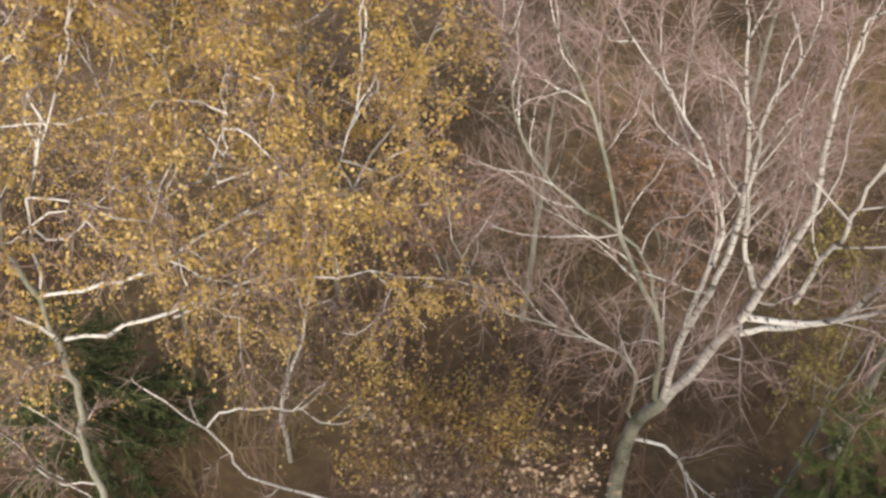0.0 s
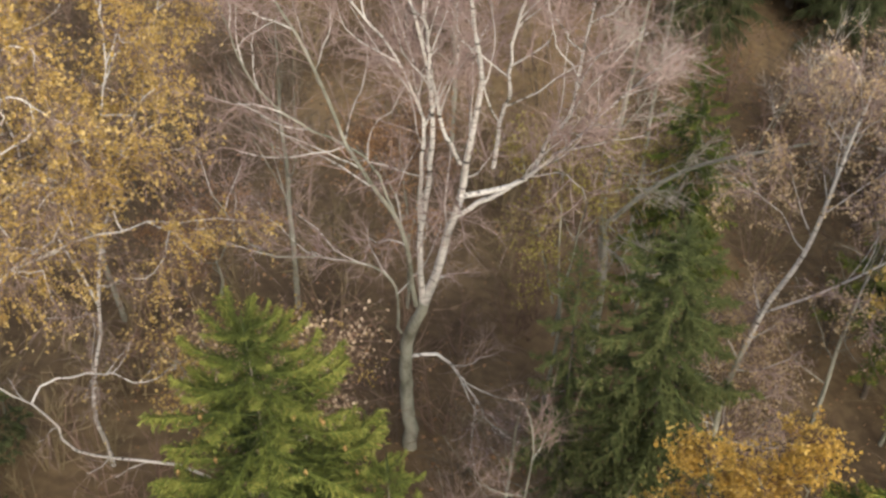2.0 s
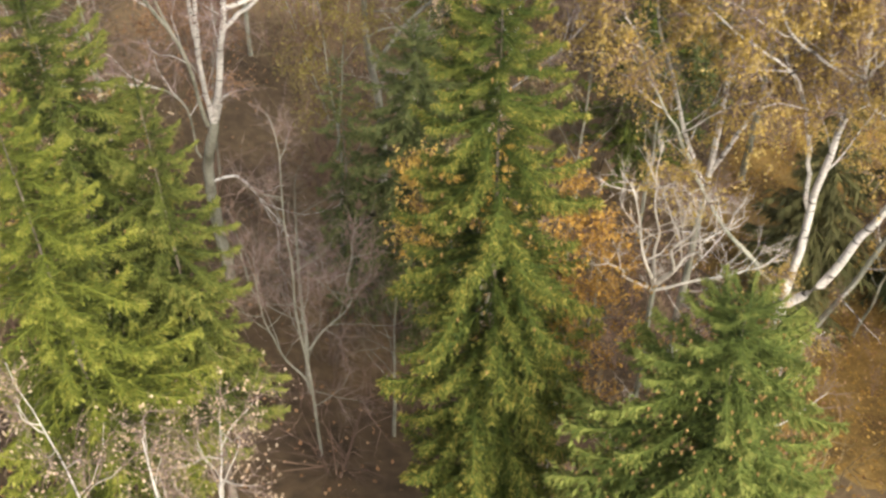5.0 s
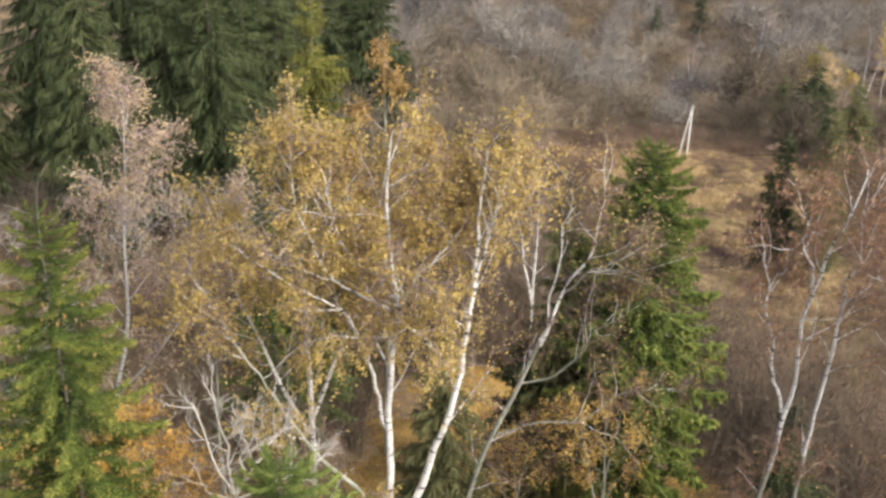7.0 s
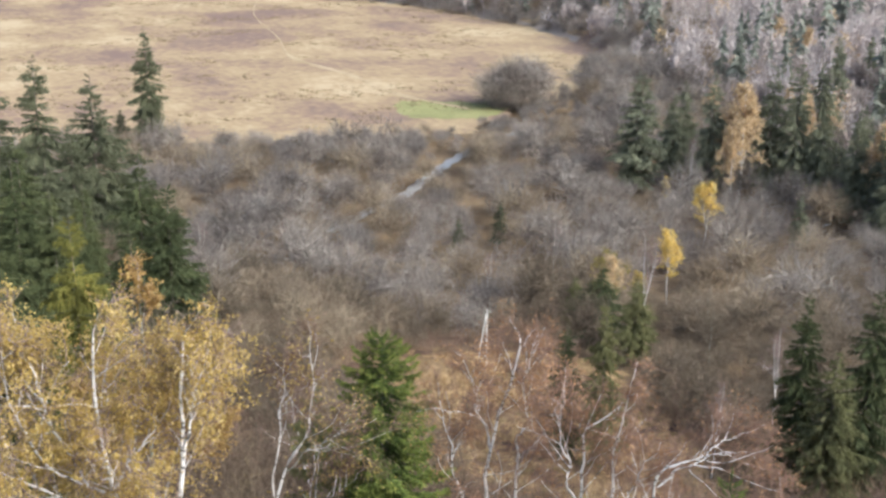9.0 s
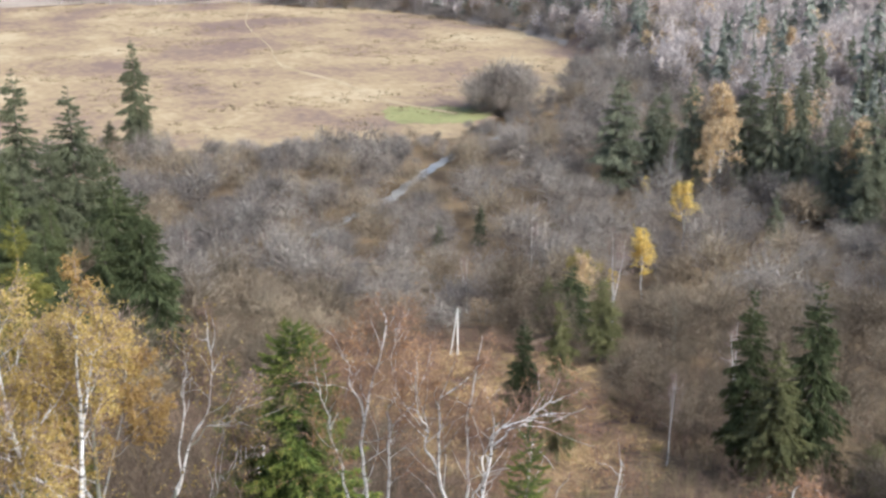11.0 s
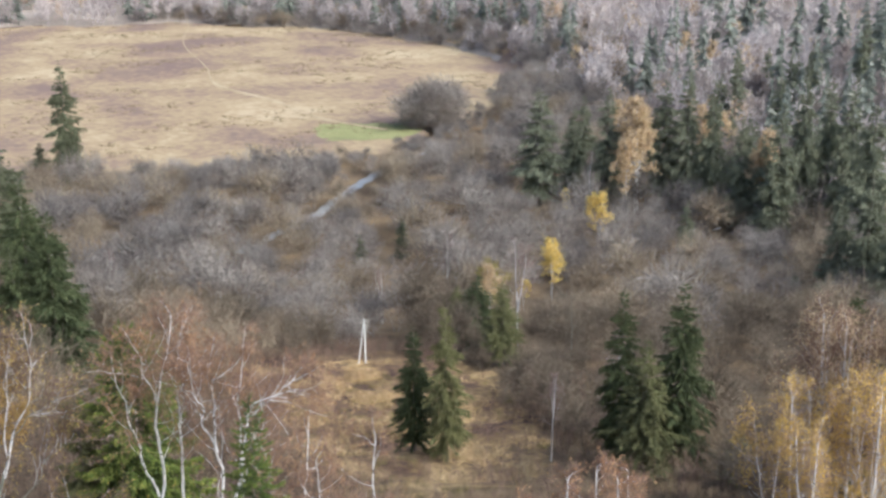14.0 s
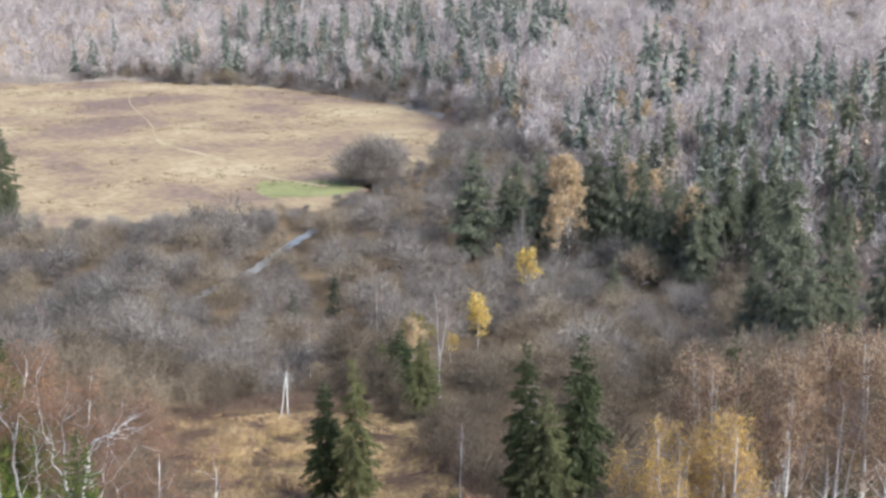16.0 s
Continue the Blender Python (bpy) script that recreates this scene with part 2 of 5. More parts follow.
LOGWOOD = material("sawn_log", [(0.12, 0.08, 0.06), (0.24, 0.17, 0.12), (0.36, 0.27, 0.2)], 0.9, 1.5, 12, 0.4)
# pale grey base stands in for the sky's glint on the water
WATER = material("river_water", [(0.23, 0.223, 0.209), (0.331, 0.324, 0.302)], 0.28, 0.2, 1.2, 0.35)
WATER.node_tree.nodes["Principled BSDF"].inputs["Specular IOR Level"].default_value = 0.6


# ---- the lie of the land ----
SLOPE = np.array([(-600, 80), (-100, 64), (-23, 50), (16, 36.5), (37, 28.5), (75, 16), (105, 7.5), (133, 2.4), (155, 0.8), (180, -5), (200, -9), (240, -14), (400, -15), (6000, -15)], float)
RIM = np.array([(-180, 900), (0, 830), (14, 800), (21, 750), (27, 640), (30.5, 545), (36, 430), (45, 335), (60, 300), (90, 300), (180, 900)], float)


def land(x, y):
    """Height of the ground: a steep slope down to a flat valley, a spur on one side, wooded hills beyond."""
    x, y = np.asarray(x, float), np.asarray(y, float)
    s = 0.45 * x + 0.89 * y
    away, turn = np.hypot(x - 14, y + 33), np.degrees(np.arctan2(x - 14, y + 33))
    hill = np.clip(away - np.interp(turn, RIM[:, 0], RIM[:, 1]), 0, 450) * np.interp(turn, [24, 34], [0.2, 0.14])
    spur = 12 * np.exp(-((x - 0) ** 2 + (y - 88) ** 2) / 34.0**2) + 13 * np.exp(-((x - 4) ** 2 + (y - 160) ** 2) / 32.0**2)
    rough = 0.25 * np.sin(x * 0.31 + 1.2 * np.sin(y * 0.17)) + 0.2 * np.sin(y * 0.41 + x * 0.13)
    return np.interp(s, SLOPE[:, 0], SLOPE[:, 1]) + hill + spur + rough * np.clip((175 - s) / 50, 0, 1)


def ground_at(x, y):
    return float(land(x, y))


# ---- mesh tools ----
rng = np.random.default_rng(7)


def unit(v):
    v = np.asarray(v, float)
    return v / np.maximum(np.linalg.norm(v, axis=-1, keepdims=True), 1e-9)


class Shape:
    """Gathers vertices and faces as arrays, and turns them into one mesh."""

    def __init__(self):
        self.v, self.f, self.n = [], [], 0

    def add(self, verts, faces):
        self.v.append(np.asarray(verts, np.float32).reshape(-1, 3))
        self.f.append(np.asarray(faces, np.int64) + self.n)
        self.n += len(self.v[-1])

    def tube(self, pts, radii, sides=5):
        pts, radii = np.asarray(pts, float), np.asarray(radii, float)
        d = unit(np.gradient(pts, axis=0))
        ref = np.where(np.abs(d[:, 2:3]) > 0.9, [[1.0, 0, 0]], [[0, 0, 1.0]])
        a = unit(np.cross(d, ref))
        b = np.cross(d, a)
        ang = np.arange(sides) * 2 * np.pi / sides
        ring = pts[:, None] + radii[:, None, None] * (np.cos(ang)[None, :, None] * a[:, None] + np.sin(ang)[None, :, None] * b[:, None])
        k = len(pts)
        i, j = np.meshgrid(np.arange(k - 1), np.arange(sides), indexing="ij")
        q = np.stack([i * sides + j, i * sides + (j + 1) % sides, (i + 1) * sides + (j + 1) % sides, (i + 1) * sides + j], -1).reshape(-1, 4)
        self.add(ring, q)

    def spikes(self, base, tip, width, belly=False):
        """Thin three-sided twigs from base to tip; belly: thickest in the middle, pointed at both ends."""
        base, tip = np.asarray(base, float), np.asarray(tip, float)
        w = np.broadcast_to(np.asarray(width, float), (len(base),))[:, None]
        d = unit(tip - base)
        a = unit(np.cross(d, rng.normal(size=d.shape)))
        b = np.cross(d, a)
        mid = base + (tip - base) * 0.4 if belly else base
        ring = [mid + w * a, mid - w * 0.5 * a + w * 0.87 * b, mid - w * 0.5 * a - w * 0.87 * b]
        parts = ring + [tip] + ([base] if belly else [])
        verts = np.stack(parts, 1)
        tri = [[0, 1, 3], [1, 2, 3], [2, 0, 3]] + ([[1, 0, 4], [2, 1, 4], [0, 2, 4]] if belly else [])
        k = verts.shape[1]
        self.add(verts, (np.arange(len(base))[:, None, None] * k + np.array(tri)[None]).reshape(-1, 3))

    def blades(self, base, tip, width):
        """Hair-thin twigs of far trees, one long triangle each."""
        base, tip = np.asarray(base, float), np.asarray(tip, float)
        w = np.broadcast_to(np.asarray(width, float), (len(base),))[:, None]
        a = unit(np.cross(tip - base, rng.normal(size=base.shape))) * w
        self.add(np.stack([base - a, base + a, tip], 1), np.arange(len(base))[:, None] * 3 + np.array([[0, 1, 2]]))

    def leaves(self, at, size, plain=False):
        """Small folded leaves, each one quad bent a little along its length; plain: three-cornered, for far trees."""
        n = len(at)
        s = (np.asarray(size) * rng.uniform(0.65, 1.25, n))[:, None]
        d = unit(rng.normal(size=(n, 3)) + [0, 0, -0.5])
        a = unit(np.cross(d, rng.normal(size=(n, 3))))
        c = np.cross(d, a)
        if plain:
            self.add(np.stack([at - s * 0.5 * a, at + s * 0.5 * a, at + s * 1.15 * d], 1), np.arange(n)[:, None] * 3 + np.array([[0, 1, 2]]))
            return
        verts = np.stack([at, at + s * (0.55 * d + 0.42 * a + 0.12 * c), at + s * 1.15 * d, at + s * (0.55 * d - 0.42 * a + 0.12 * c)], 1)
        self.add(verts, np.arange(n)[:, None] * 4 + np.array([[0, 1, 2, 3]]))

    def mesh(self, name, mat, smooth=False):
        me = bpy.data.meshes.new(name)
        v = np.concatenate(self.v)
        me.vertices.add(len(v))
        me.vertices.foreach_set("co", v.ravel())
        loops = np.concatenate([f.ravel() for f in self.f])
        sizes = np.concatenate([np.full(len(f), f.shape[1]) for f in self.f])
        me.loops.add(len(loops))
        me.loops.foreach_set("vertex_index", loops)
        me.polygons.add(len(sizes))
        me.polygons.foreach_set("loop_start", np.r_[0, np.cumsum(sizes)[:-1]])
        me.update(calc_edges=True)
        if smooth:
            me.polygons.foreach_set("use_smooth", np.ones(len(sizes), bool))
        me.materials.append(mat)
        return me


def part(name, shape, mat, parent, label="", smooth=False):
    me = shape if isinstance(shape, bpy.types.Mesh) else shape.mesh(name, mat, smooth)
    ob = new(name, me)
    ob.parent = parent
    if label:
        tagged(ob, label)
    return ob


def thing(name, x, y, label, category, group="", kind="", z=None):
    root = new(name)
    root.empty_display_size = 0.3
    root.matrix_basis = pose(x, y, ground_at(x, y) if z is None else z)
    return tagged(root, label, category, group, kind)


def spline(pts, n):
    """A smooth line of n points through a few guide points."""
    pts = np.asarray(pts, float)
    if len(pts) == 2:
        return pts[0] + (pts[1] - pts[0]) * np.linspace(0, 1, n)[:, None]
    k = np.r_[0, np.cumsum(np.linalg.norm(np.diff(pts, axis=0), axis=1))]
    slope = np.gradient(pts, k, axis=0)
    t = np.linspace(0, k[-1], n)
    i = np.clip(np.searchsorted(k, t, "right") - 1, 0, len(pts) - 2)
    h = (k[i + 1] - k[i])[:, None]
    u = ((t - k[i])[:, None]) / h
    return (2 * u**3 - 3 * u**2 + 1) * pts[i] + (u**3 - 2 * u**2 + u) * h * slope[i] + (3 * u**2 - 2 * u**3) * pts[i + 1] + (u**3 - u**2) * h * slope[i + 1]


def limb_line(start, way, length, lift, n=7, wander=0.2):
    """A bent branch line that turns upwards (lift > 0) or droops (lift < 0)."""
    pts, p, d = [np.array(start, float)], np.array(start, float), unit(way)
    for _ in range(n - 1):
        d = unit(d + rng.normal(0, wander, 3) + [0, 0, lift / n])
        p = p + d * length / (n - 1)
        pts.append(p)
    return np.array(pts)


def side_way(along, out, bend):
    """A direction that leaves the given one at about bend radians."""
    side = unit(np.cross(along, out) if np.linalg.norm(np.cross(along, out)) > 0.1 else np.array([1.0, 0, 0]))
    turn = np.cross(side, along)
    a = rng.uniform(0, 2 * np.pi)
    return np.cos(bend) * along + np.sin(bend) * (np.cos(a) * side + np.sin(a) * turn)


def broadleaf(root, stems, bark, twig_mat, leaf_mat=None, limbs=8, reach=4.0, branches=6, twigs=9, leaves=0, leaf_size=0.09, lift=0.5, droop=0.35, limb_from=0.3, limb_bark=None, twig_width=0.011, leaf_label="", twig_len=0.8, stem_bark=None, open_angle=(0.6, 1.05), wander=0.16, wave=0.06, leaf_base=0.0, thin=0.014, plain=False, clump=1.3, kink=0.0, trunk_limbs=None):
    """A deciduous tree on its root: trunk and stems along guide lines, limbs, fine twigs, and leaves if any are left.
    stems: (guide points from the root, radius at the foot, radius at the top)."""
    fine, crown, ends = Shape(), Shape(), []
    stats = []
    for k, (guide, r0, r1, *own) in enumerate(stems):
        n = 20
        line = spline(guide, n)
        sway = spline(rng.normal(0, wave, (7, 3)), n)
        line += sway * np.sin(np.linspace(0, np.pi, n))[:, None]
        line[1:-1] += rng.normal(0, kink, (n - 2, 3)) if kink else 0
        rad = r1 + (r0 - r1) * np.linspace(1, 0, n) ** 0.9
        s = Shape()
        s.tube(line, rad, 8)
        stem = part("trunk" if k == 0 else "stem", s, own[0] if own else stem_bark if stem_bark and k else bark, root, smooth=True)
        span = np.linalg.norm(line[-1] - line[0])
        count = limbs if k or trunk_limbs is None else trunk_limbs
        for j in range(count):
            u = limb_from + (1 - limb_from) * (j + rng.uniform(0.1, 0.9)) / count
            i = min(int(u * (n - 1)), n - 2)
            at = line[i] + (line[i + 1] - line[i]) * (u * (n - 1) - i)
            along = unit(line[i + 1] - line[i])
            way = side_way(along, np.array([0, 0, 1.0]) + rng.normal(0, 0.3, 3), rng.uniform(*open_angle))
            size = reach * (1.15 - 0.75 * (u - limb_from) / (1 - limb_from)) * rng.uniform(0.7, 1.2)
            lr = max(thin, np.interp(u, np.linspace(0, 1, n), rad) * 0.3)
            stats.append((limb_line(at, way, size, lift, 8, wander), lr, size, stem))
        tip = limb_line(line[-1], line[-1] - line[-2], reach * 0.45, 0.2, 5)
        stats.append((tip, r1, reach * 0.45, stem))
    for line, lr, size, stem in stats:
        s = Shape()
        s.tube(line, np.linspace(lr, 0.007, len(line)), 5)
        part("limb", s, limb_bark or stem_bark or bark, stem, smooth=True)
        for j in range(branches):
            u = rng.uniform(0.15, 1.0)
            i = min(int(u * (len(line) - 1)), len(line) - 2)
            at = line[i] + (line[i + 1] - line[i]) * (u * (len(line) - 1) - i)
            way = side_way(unit(line[i + 1] - line[i]), np.array([0, 0, 1.0]), rng.uniform(0.4, 0.9))
            ln = limb_line(at, way, size * rng.uniform(0.3, 0.55) * (1.2 - 0.5 * u), lift * 0.3, 4, 0.2)
            fine.tube(ln, np.linspace(min(0.016, lr * 0.5 + 0.004), 0.004, 4), 3)
            ends.append(ln)
    if ends:
        e = np.array(ends)
        rep = np.repeat(np.arange(len(e)), twigs)
        u = rng.uniform(0.1, 1.0, len(rep)) * 2.999
        i = u.astype(int)
        a, b = e[rep, i], e[rep, i + 1]
        base = a + (b - a) * (u - i)[:, None]
        size = twig_len * rng.uniform(0.4, 1.2, len(rep))
        way = unit(unit(b - a) * 0.8 + rng.normal(0, 0.55, base.shape) + [0, 0, 0.15 - droop])
        tip = base + way * size[:, None] + np.stack([0 * size, 0 * size, -droop * size * 0.5], 1)
        fine.spikes(base, tip, twig_width)
        u2 = rng.uniform(0.2, 0.9, len(base))[:, None]
        b2 = base + (tip - base) * u2
        w2 = unit(way + rng.normal(0, 0.5, base.shape) + [0, 0, -droop])
        t2 = b2 + w2 * (size * 0.6)[:, None]
        fine.blades(b2, t2, twig_width * 0.75)
        tagged(part("twigwork", fine, twig_mat, root), kind="stuff")
        if leaves and leaf_mat:
            share = np.repeat(rng.random(len(e)) ** clump * np.clip((e[:, 1, 2] - leaf_base) / 3.5, 0.06, 1), twigs)
            rep = rng.choice(len(base), leaves, p=share / share.sum())
            u = rng.uniform(0.1, 1.0, leaves)[:, None]
            pick = rng.random(leaves)[:, None] < 0.55
            at = np.where(pick, base[rep] + (tip[rep] - base[rep]) * u, b2[rep] + (t2[rep] - b2[rep]) * u)
            crown.leaves(at + rng.normal(0, 0.05, at.shape), leaf_size, plain)
            tagged(part("foliage", crown, leaf_mat, root, leaf_label), kind="stuff")
    return root


# ---- spruces ----
def spruce_branch(seed, mat, n):
    """One drooping spruce bough, a metre long: side sprays that hang from both sides of its spine, thick with short needle-clad twigs."""
    r = np.random.default_rng(seed)
    s = Shape()
    x = np.linspace(0, 1, 7)
    line = np.stack([x, 0.05 * np.sin(x * 4 + seed), -0.46 * x**1.3 + 0.3 * x**3.6], 1)
    s.tube(line, np.linspace(0.016, 0.008, 7), 3)
    u = np.sort(r.uniform(0.06, 1, n)) ** 0.75
    at = np.stack([np.interp(u, x, line[:, k]) for k in range(3)], 1)
    side = np.where(np.arange(n) % 2 == 0, 1, -1)
    size = (0.05 + 0.21 * (1 - u) ** 0.5) * r.uniform(0.45, 1.15, n)
    way = unit(np.stack([r.uniform(0.3, 0.9, n), side * r.uniform(0.05, 1.0, n), r.uniform(-0.75, 0.05, n)], 1))
    tip = at + way * size[:, None]
    thick = (90 / n) ** 0.5
    s.spikes(at, tip, r.uniform(0.009, 0.014, n) * thick)
    rep = np.repeat(np.arange(n), 6)
    m = len(rep)
    b2 = at[rep] + (tip - at)[rep] * r.uniform(0.05, 1, (m, 1))
    t2 = b2 + unit(way[rep] * 0.7 + r.normal(0, 0.55, (m, 3)) + [0, 0, -0.5]) * r.uniform(0.025, 0.07, (m, 1)) * thick**0.5
    s.blades(b2, t2, r.uniform(0.009, 0.016, m) * thick)
    return s.mesh("spruce_branch", mat)


BRANCHES = {}


def branch_mesh(mat, k, n):
    if (mat.name, k, n) not in BRANCHES:
        BRANCHES[mat.name, k, n] = spruce_branch(100 + k, mat, n)
    return BRANCHES[mat.name, k, n]


def near_spruce(x, y, tip_z, width, mat, label, bare=0.12, cones=0, step=0.48, lean=(0, 0), flare=0.8, fine=60, arms=5):
    """A spruce whose branches are parts of their own, in whorls from a bare foot to a pointed top."""
    z = ground_at(x, y)
    high = tip_z - z
    root = thing("spruce", x, y, label, "spruce tree", "spruces on the slope")
    s = Shape()
    trunk = np.stack([np.linspace(0, lean[0], 10), np.linspace(0, lean[1], 10), np.linspace(-0.3, high, 10)], 1)
    s.tube(trunk, np.linspace(high * 0.008 + 0.03, 0.008, 10) * np.linspace(1, 0.55, 10), 8)
    part("trunk", s, BARK_SPRUCE, root, smooth=True)
    h, k = high - 0.15, 0
    while h > high * bare:
        down = (high - h) / high
        reach = width / 2 * min(1.0, 0.1 + 1.55 * down**flare) * (1 if down < 0.75 else 1 - (down - 0.75) * 0.9)
        for j in range(arms if reach > 0.45 else 5):
            k += 1
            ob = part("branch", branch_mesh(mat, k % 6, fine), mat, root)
            size = max(0.3, reach * rng.uniform(0.75, 1.18) * 1.08)
            rise = np.interp(down, [0, 0.1, 0.35, 1], [40, 14, -8, -24]) + rng.uniform(-6, 6)
            f = h / high
            ob.matrix_basis = pose(lean[0] * f, lean[1] * f, h + rng.uniform(-0.09, 0.09), 0, -rise, k * 137.5 + rng.uniform(-20, 20)) @ Matrix.Diagonal((size, size, size, 1))
        h -= step * (0.55 + 0.5 * min(1, down * 4))
    lead = Shape()
    lead.spikes(np.array([[lean[0], lean[1], high - 0.4]]), np.array([[lean[0], lean[1], high + 0.35]]), 0.035)
    part("leader", lead, mat, root)
    if cones:
        c = Shape()
        f = rng.uniform(0.62, 0.97, cones)
        a = rng.uniform(0, 6.283, cones)
        rr = width / 2 * np.minimum(1.0, 0.1 + 1.55 * (1 - f) ** flare) * rng.uniform(0.75, 0.98, cones)
        p = np.stack([lean[0] * f + rr * np.cos(a), lean[1] * f + rr * np.sin(a), f * high - 0.1 - rr * 0.12], 1)
        c.spikes(p, p + [0, 0, -0.17], 0.036, True)
        tagged(part("cone_spray", c, CONE, root, "tan hanging spruce cones"), kind="stuff")
    return root


def spruce_crown(seed, mat, boughs=190, slim=0.17):
    """Crown of a more distant spruce, one unit high: uneven tiers of drooping boughs, each fringed with hanging sprays."""
    r = np.random.default_rng(seed)
    s = Shape()
    f = np.sort(r.uniform(0, 1, boughs)) ** 0.8
    h = 0.985 - 0.87 * f
    full = 1 + 0.16 * np.sin(f * 50 + seed) + 0.1 * np.sin(f * 23 + 2 * seed)
    reach = slim * np.minimum(1, 0.07 + 1.35 * f**0.78) * full * r.uniform(0.62, 1.15, boughs) * np.where(f > 0.9, 0.8, 1)
    a = r.uniform(0, 6.283, boughs)
    out = np.stack([np.cos(a), np.sin(a), 0 * a], 1)
    side = np.stack([-np.sin(a), np.cos(a), 0 * a], 1)
    up = np.array([0, 0, 1.0])
    core = np.stack([0 * a, 0 * a, h], 1)
    drop = np.interp(f, [0, 0.15, 0.5, 1], [-0.7, -0.1, 0.3, 0.45]) + r.uniform(-0.12, 0.12, boughs)

    def along(u):
        return core + out * (reach * u)[:, None] - up * (reach * drop * (u**1.2 - 0.25 * u**4))[:, None]

    ones = np.ones(boughs)
    for u0, u1 in ((0.0, 0.6), (0.5, 1.0)):
        s.spikes(along(u0 * ones), along(u1 * ones), (reach * 0.03 + 0.0008) * (1.3 - u0))
    rows = 44 if boughs > 300 else 30 if boughs > 250 else 14
    wide = (20 / rows) ** 0.5 * (320 / boughs) ** 0.4
    for k in range(rows):
        u = r.uniform(0.12, 1.0, boughs) ** 0.8
        p = along(u)
        way = unit(out * 0.6 + side * (r.uniform(0.05, 0.8, boughs) * (1 if k % 2 else -1))[:, None] - up * r.uniform(0.3, 1.3, (boughs, 1)))
        size = (reach * 0.34 * (1.2 - 0.6 * u) + 0.006) * r.uniform(0.6, 1.3, boughs) * wide**0.5
        s.blades(p, p + way * size[:, None], size * 0.14 * wide)
    return s.mesh("crown", mat)


CROWNS = {}
TRUNKS = {}


def mid_spruce(x, y, high, width, mat, label, group="", k=0, turn=None, boughs=190):
    root = thing("spruce", x, y, label, "spruce tree", group)
    key = (mat.name, k % 5, boughs)
    if key not in CROWNS:
        CROWNS[key] = spruce_crown(40 + k % 5, mat, boughs)
    if "trunk" not in TRUNKS:
        s = Shape()
        s.tube(np.stack([np.zeros(6), np.zeros(6), np.linspace(-0.02, 0.98, 6)], 1), np.linspace(0.012, 0.001, 6), 7)
        TRUNKS["trunk"] = s.mesh("trunk", BARK_SPRUCE, True)
    part("trunk", TRUNKS["trunk"], BARK_SPRUCE, root)
    part("crown", CROWNS[key], mat, root)
    w = width / (0.34 * high)
    root.matrix_basis = pose(x, y, ground_at(x, y), rng.uniform(-1, 1), rng.uniform(-1, 1), rng.uniform(0, 360) if turn is None else turn) @ Matrix.Diagonal((high * w, high * w, high, 1))
    return root


# ---- ground, meadow, river ----
def sheet(name, xs, ys, mat, lift=0.0, keep=None, smooth=True):
    """A grid laid on the land; keep(x, y) says which cells stay."""
    X, Y = np.meshgrid(xs, ys, indexing="ij")
    Z = land(X, Y) + lift
    a, b = len(xs), len(ys)
    i, j = np.meshgrid(np.arange(a - 1), np.arange(b - 1), indexing="ij")
    q = np.stack([i * b + j, (i + 1) * b + j, (i + 1) * b + j + 1, i * b + j + 1], -1).reshape(-1, 4)
    if keep is not None:
        cx, cy = X.ravel()[q].mean(1), Y.ravel()[q].mean(1)
        q = q[keep(cx, cy)]
        used, inv = np.unique(q, return_inverse=True)
        q = inv.reshape(-1, 4)
        v = np.stack([X.ravel(), Y.ravel(), Z.ravel()], 1)[used]
    else:
        v = np.stack([X.ravel(), Y.ravel(), Z.ravel()], 1)
    s = Shape()
    s.add(v, q)
    return new(name, s.mesh(name, mat, smooth))


def stretch(centre, near, far, n):
    t = np.linspace(-1, 1, n)
    return centre + near * t + (far - near) * np.sign(t) * np.abs(t) ** 5


def inside(px, py, poly):
    """Which of the points lie within the outline."""
    px, py = np.asarray(px, float), np.asarray(py, float)
    hit = np.zeros(px.shape, bool)
    for (x0, y0), (x1, y1) in zip(poly, poly[1:] + poly[:1]):
        cross = (y0 > py) != (y1 > py)
        hit ^= cross & (px < (x1 - x0) * (py - y0) / (y1 - y0 + 1e-12) + x0)
    return hit


def near_line(px, py, line, width):
    hit = np.zeros(np.shape(px), bool)
    for (x0, y0), (x1, y1) in zip(line[:-1], line[1:]):
        dx, dy = x1 - x0, y1 - y0
        t = np.clip(((px - x0) * dx + (py - y0) * dy) / (dx * dx + dy * dy), 0, 1)
        hit |= np.hypot(px - x0 - t * dx, py - y0 - t * dy) < width
    return hit


FIELD = [(-90, 420), (-20, 372), (40, 356), (90, 352), (122, 338), (150, 335), (172, 336), (190, 342), (204, 354), (226, 380), (262, 405), (292, 428), (306, 470), (308, 556), (285, 640), (236, 702), (205, 735), (120, 765), (40, 775), (-80, 770), (-160, 600)]


GLADE = [(10, 27), (14, 24.5), (22, 26), (29, 31), (35, 42), (33, 54), (24, 60), (15, 54), (10, 40)]
CLEARING = [(44, 76), (47, 92), (49, 108), (51, 124), (55, 136), (64, 142), (74, 143), (84, 141), (90, 136), (92, 128), (89, 104), (84, 88), (66, 74)]


def shrunk(poly, k):
    """An outline drawn in towards its middle."""
    mx, my = sum(p[0] for p in poly) / len(poly), sum(p[1] for p in poly) / len(poly)
    return [(mx + (x - mx) * k, my + (y - my) * k) for x, y in poly]


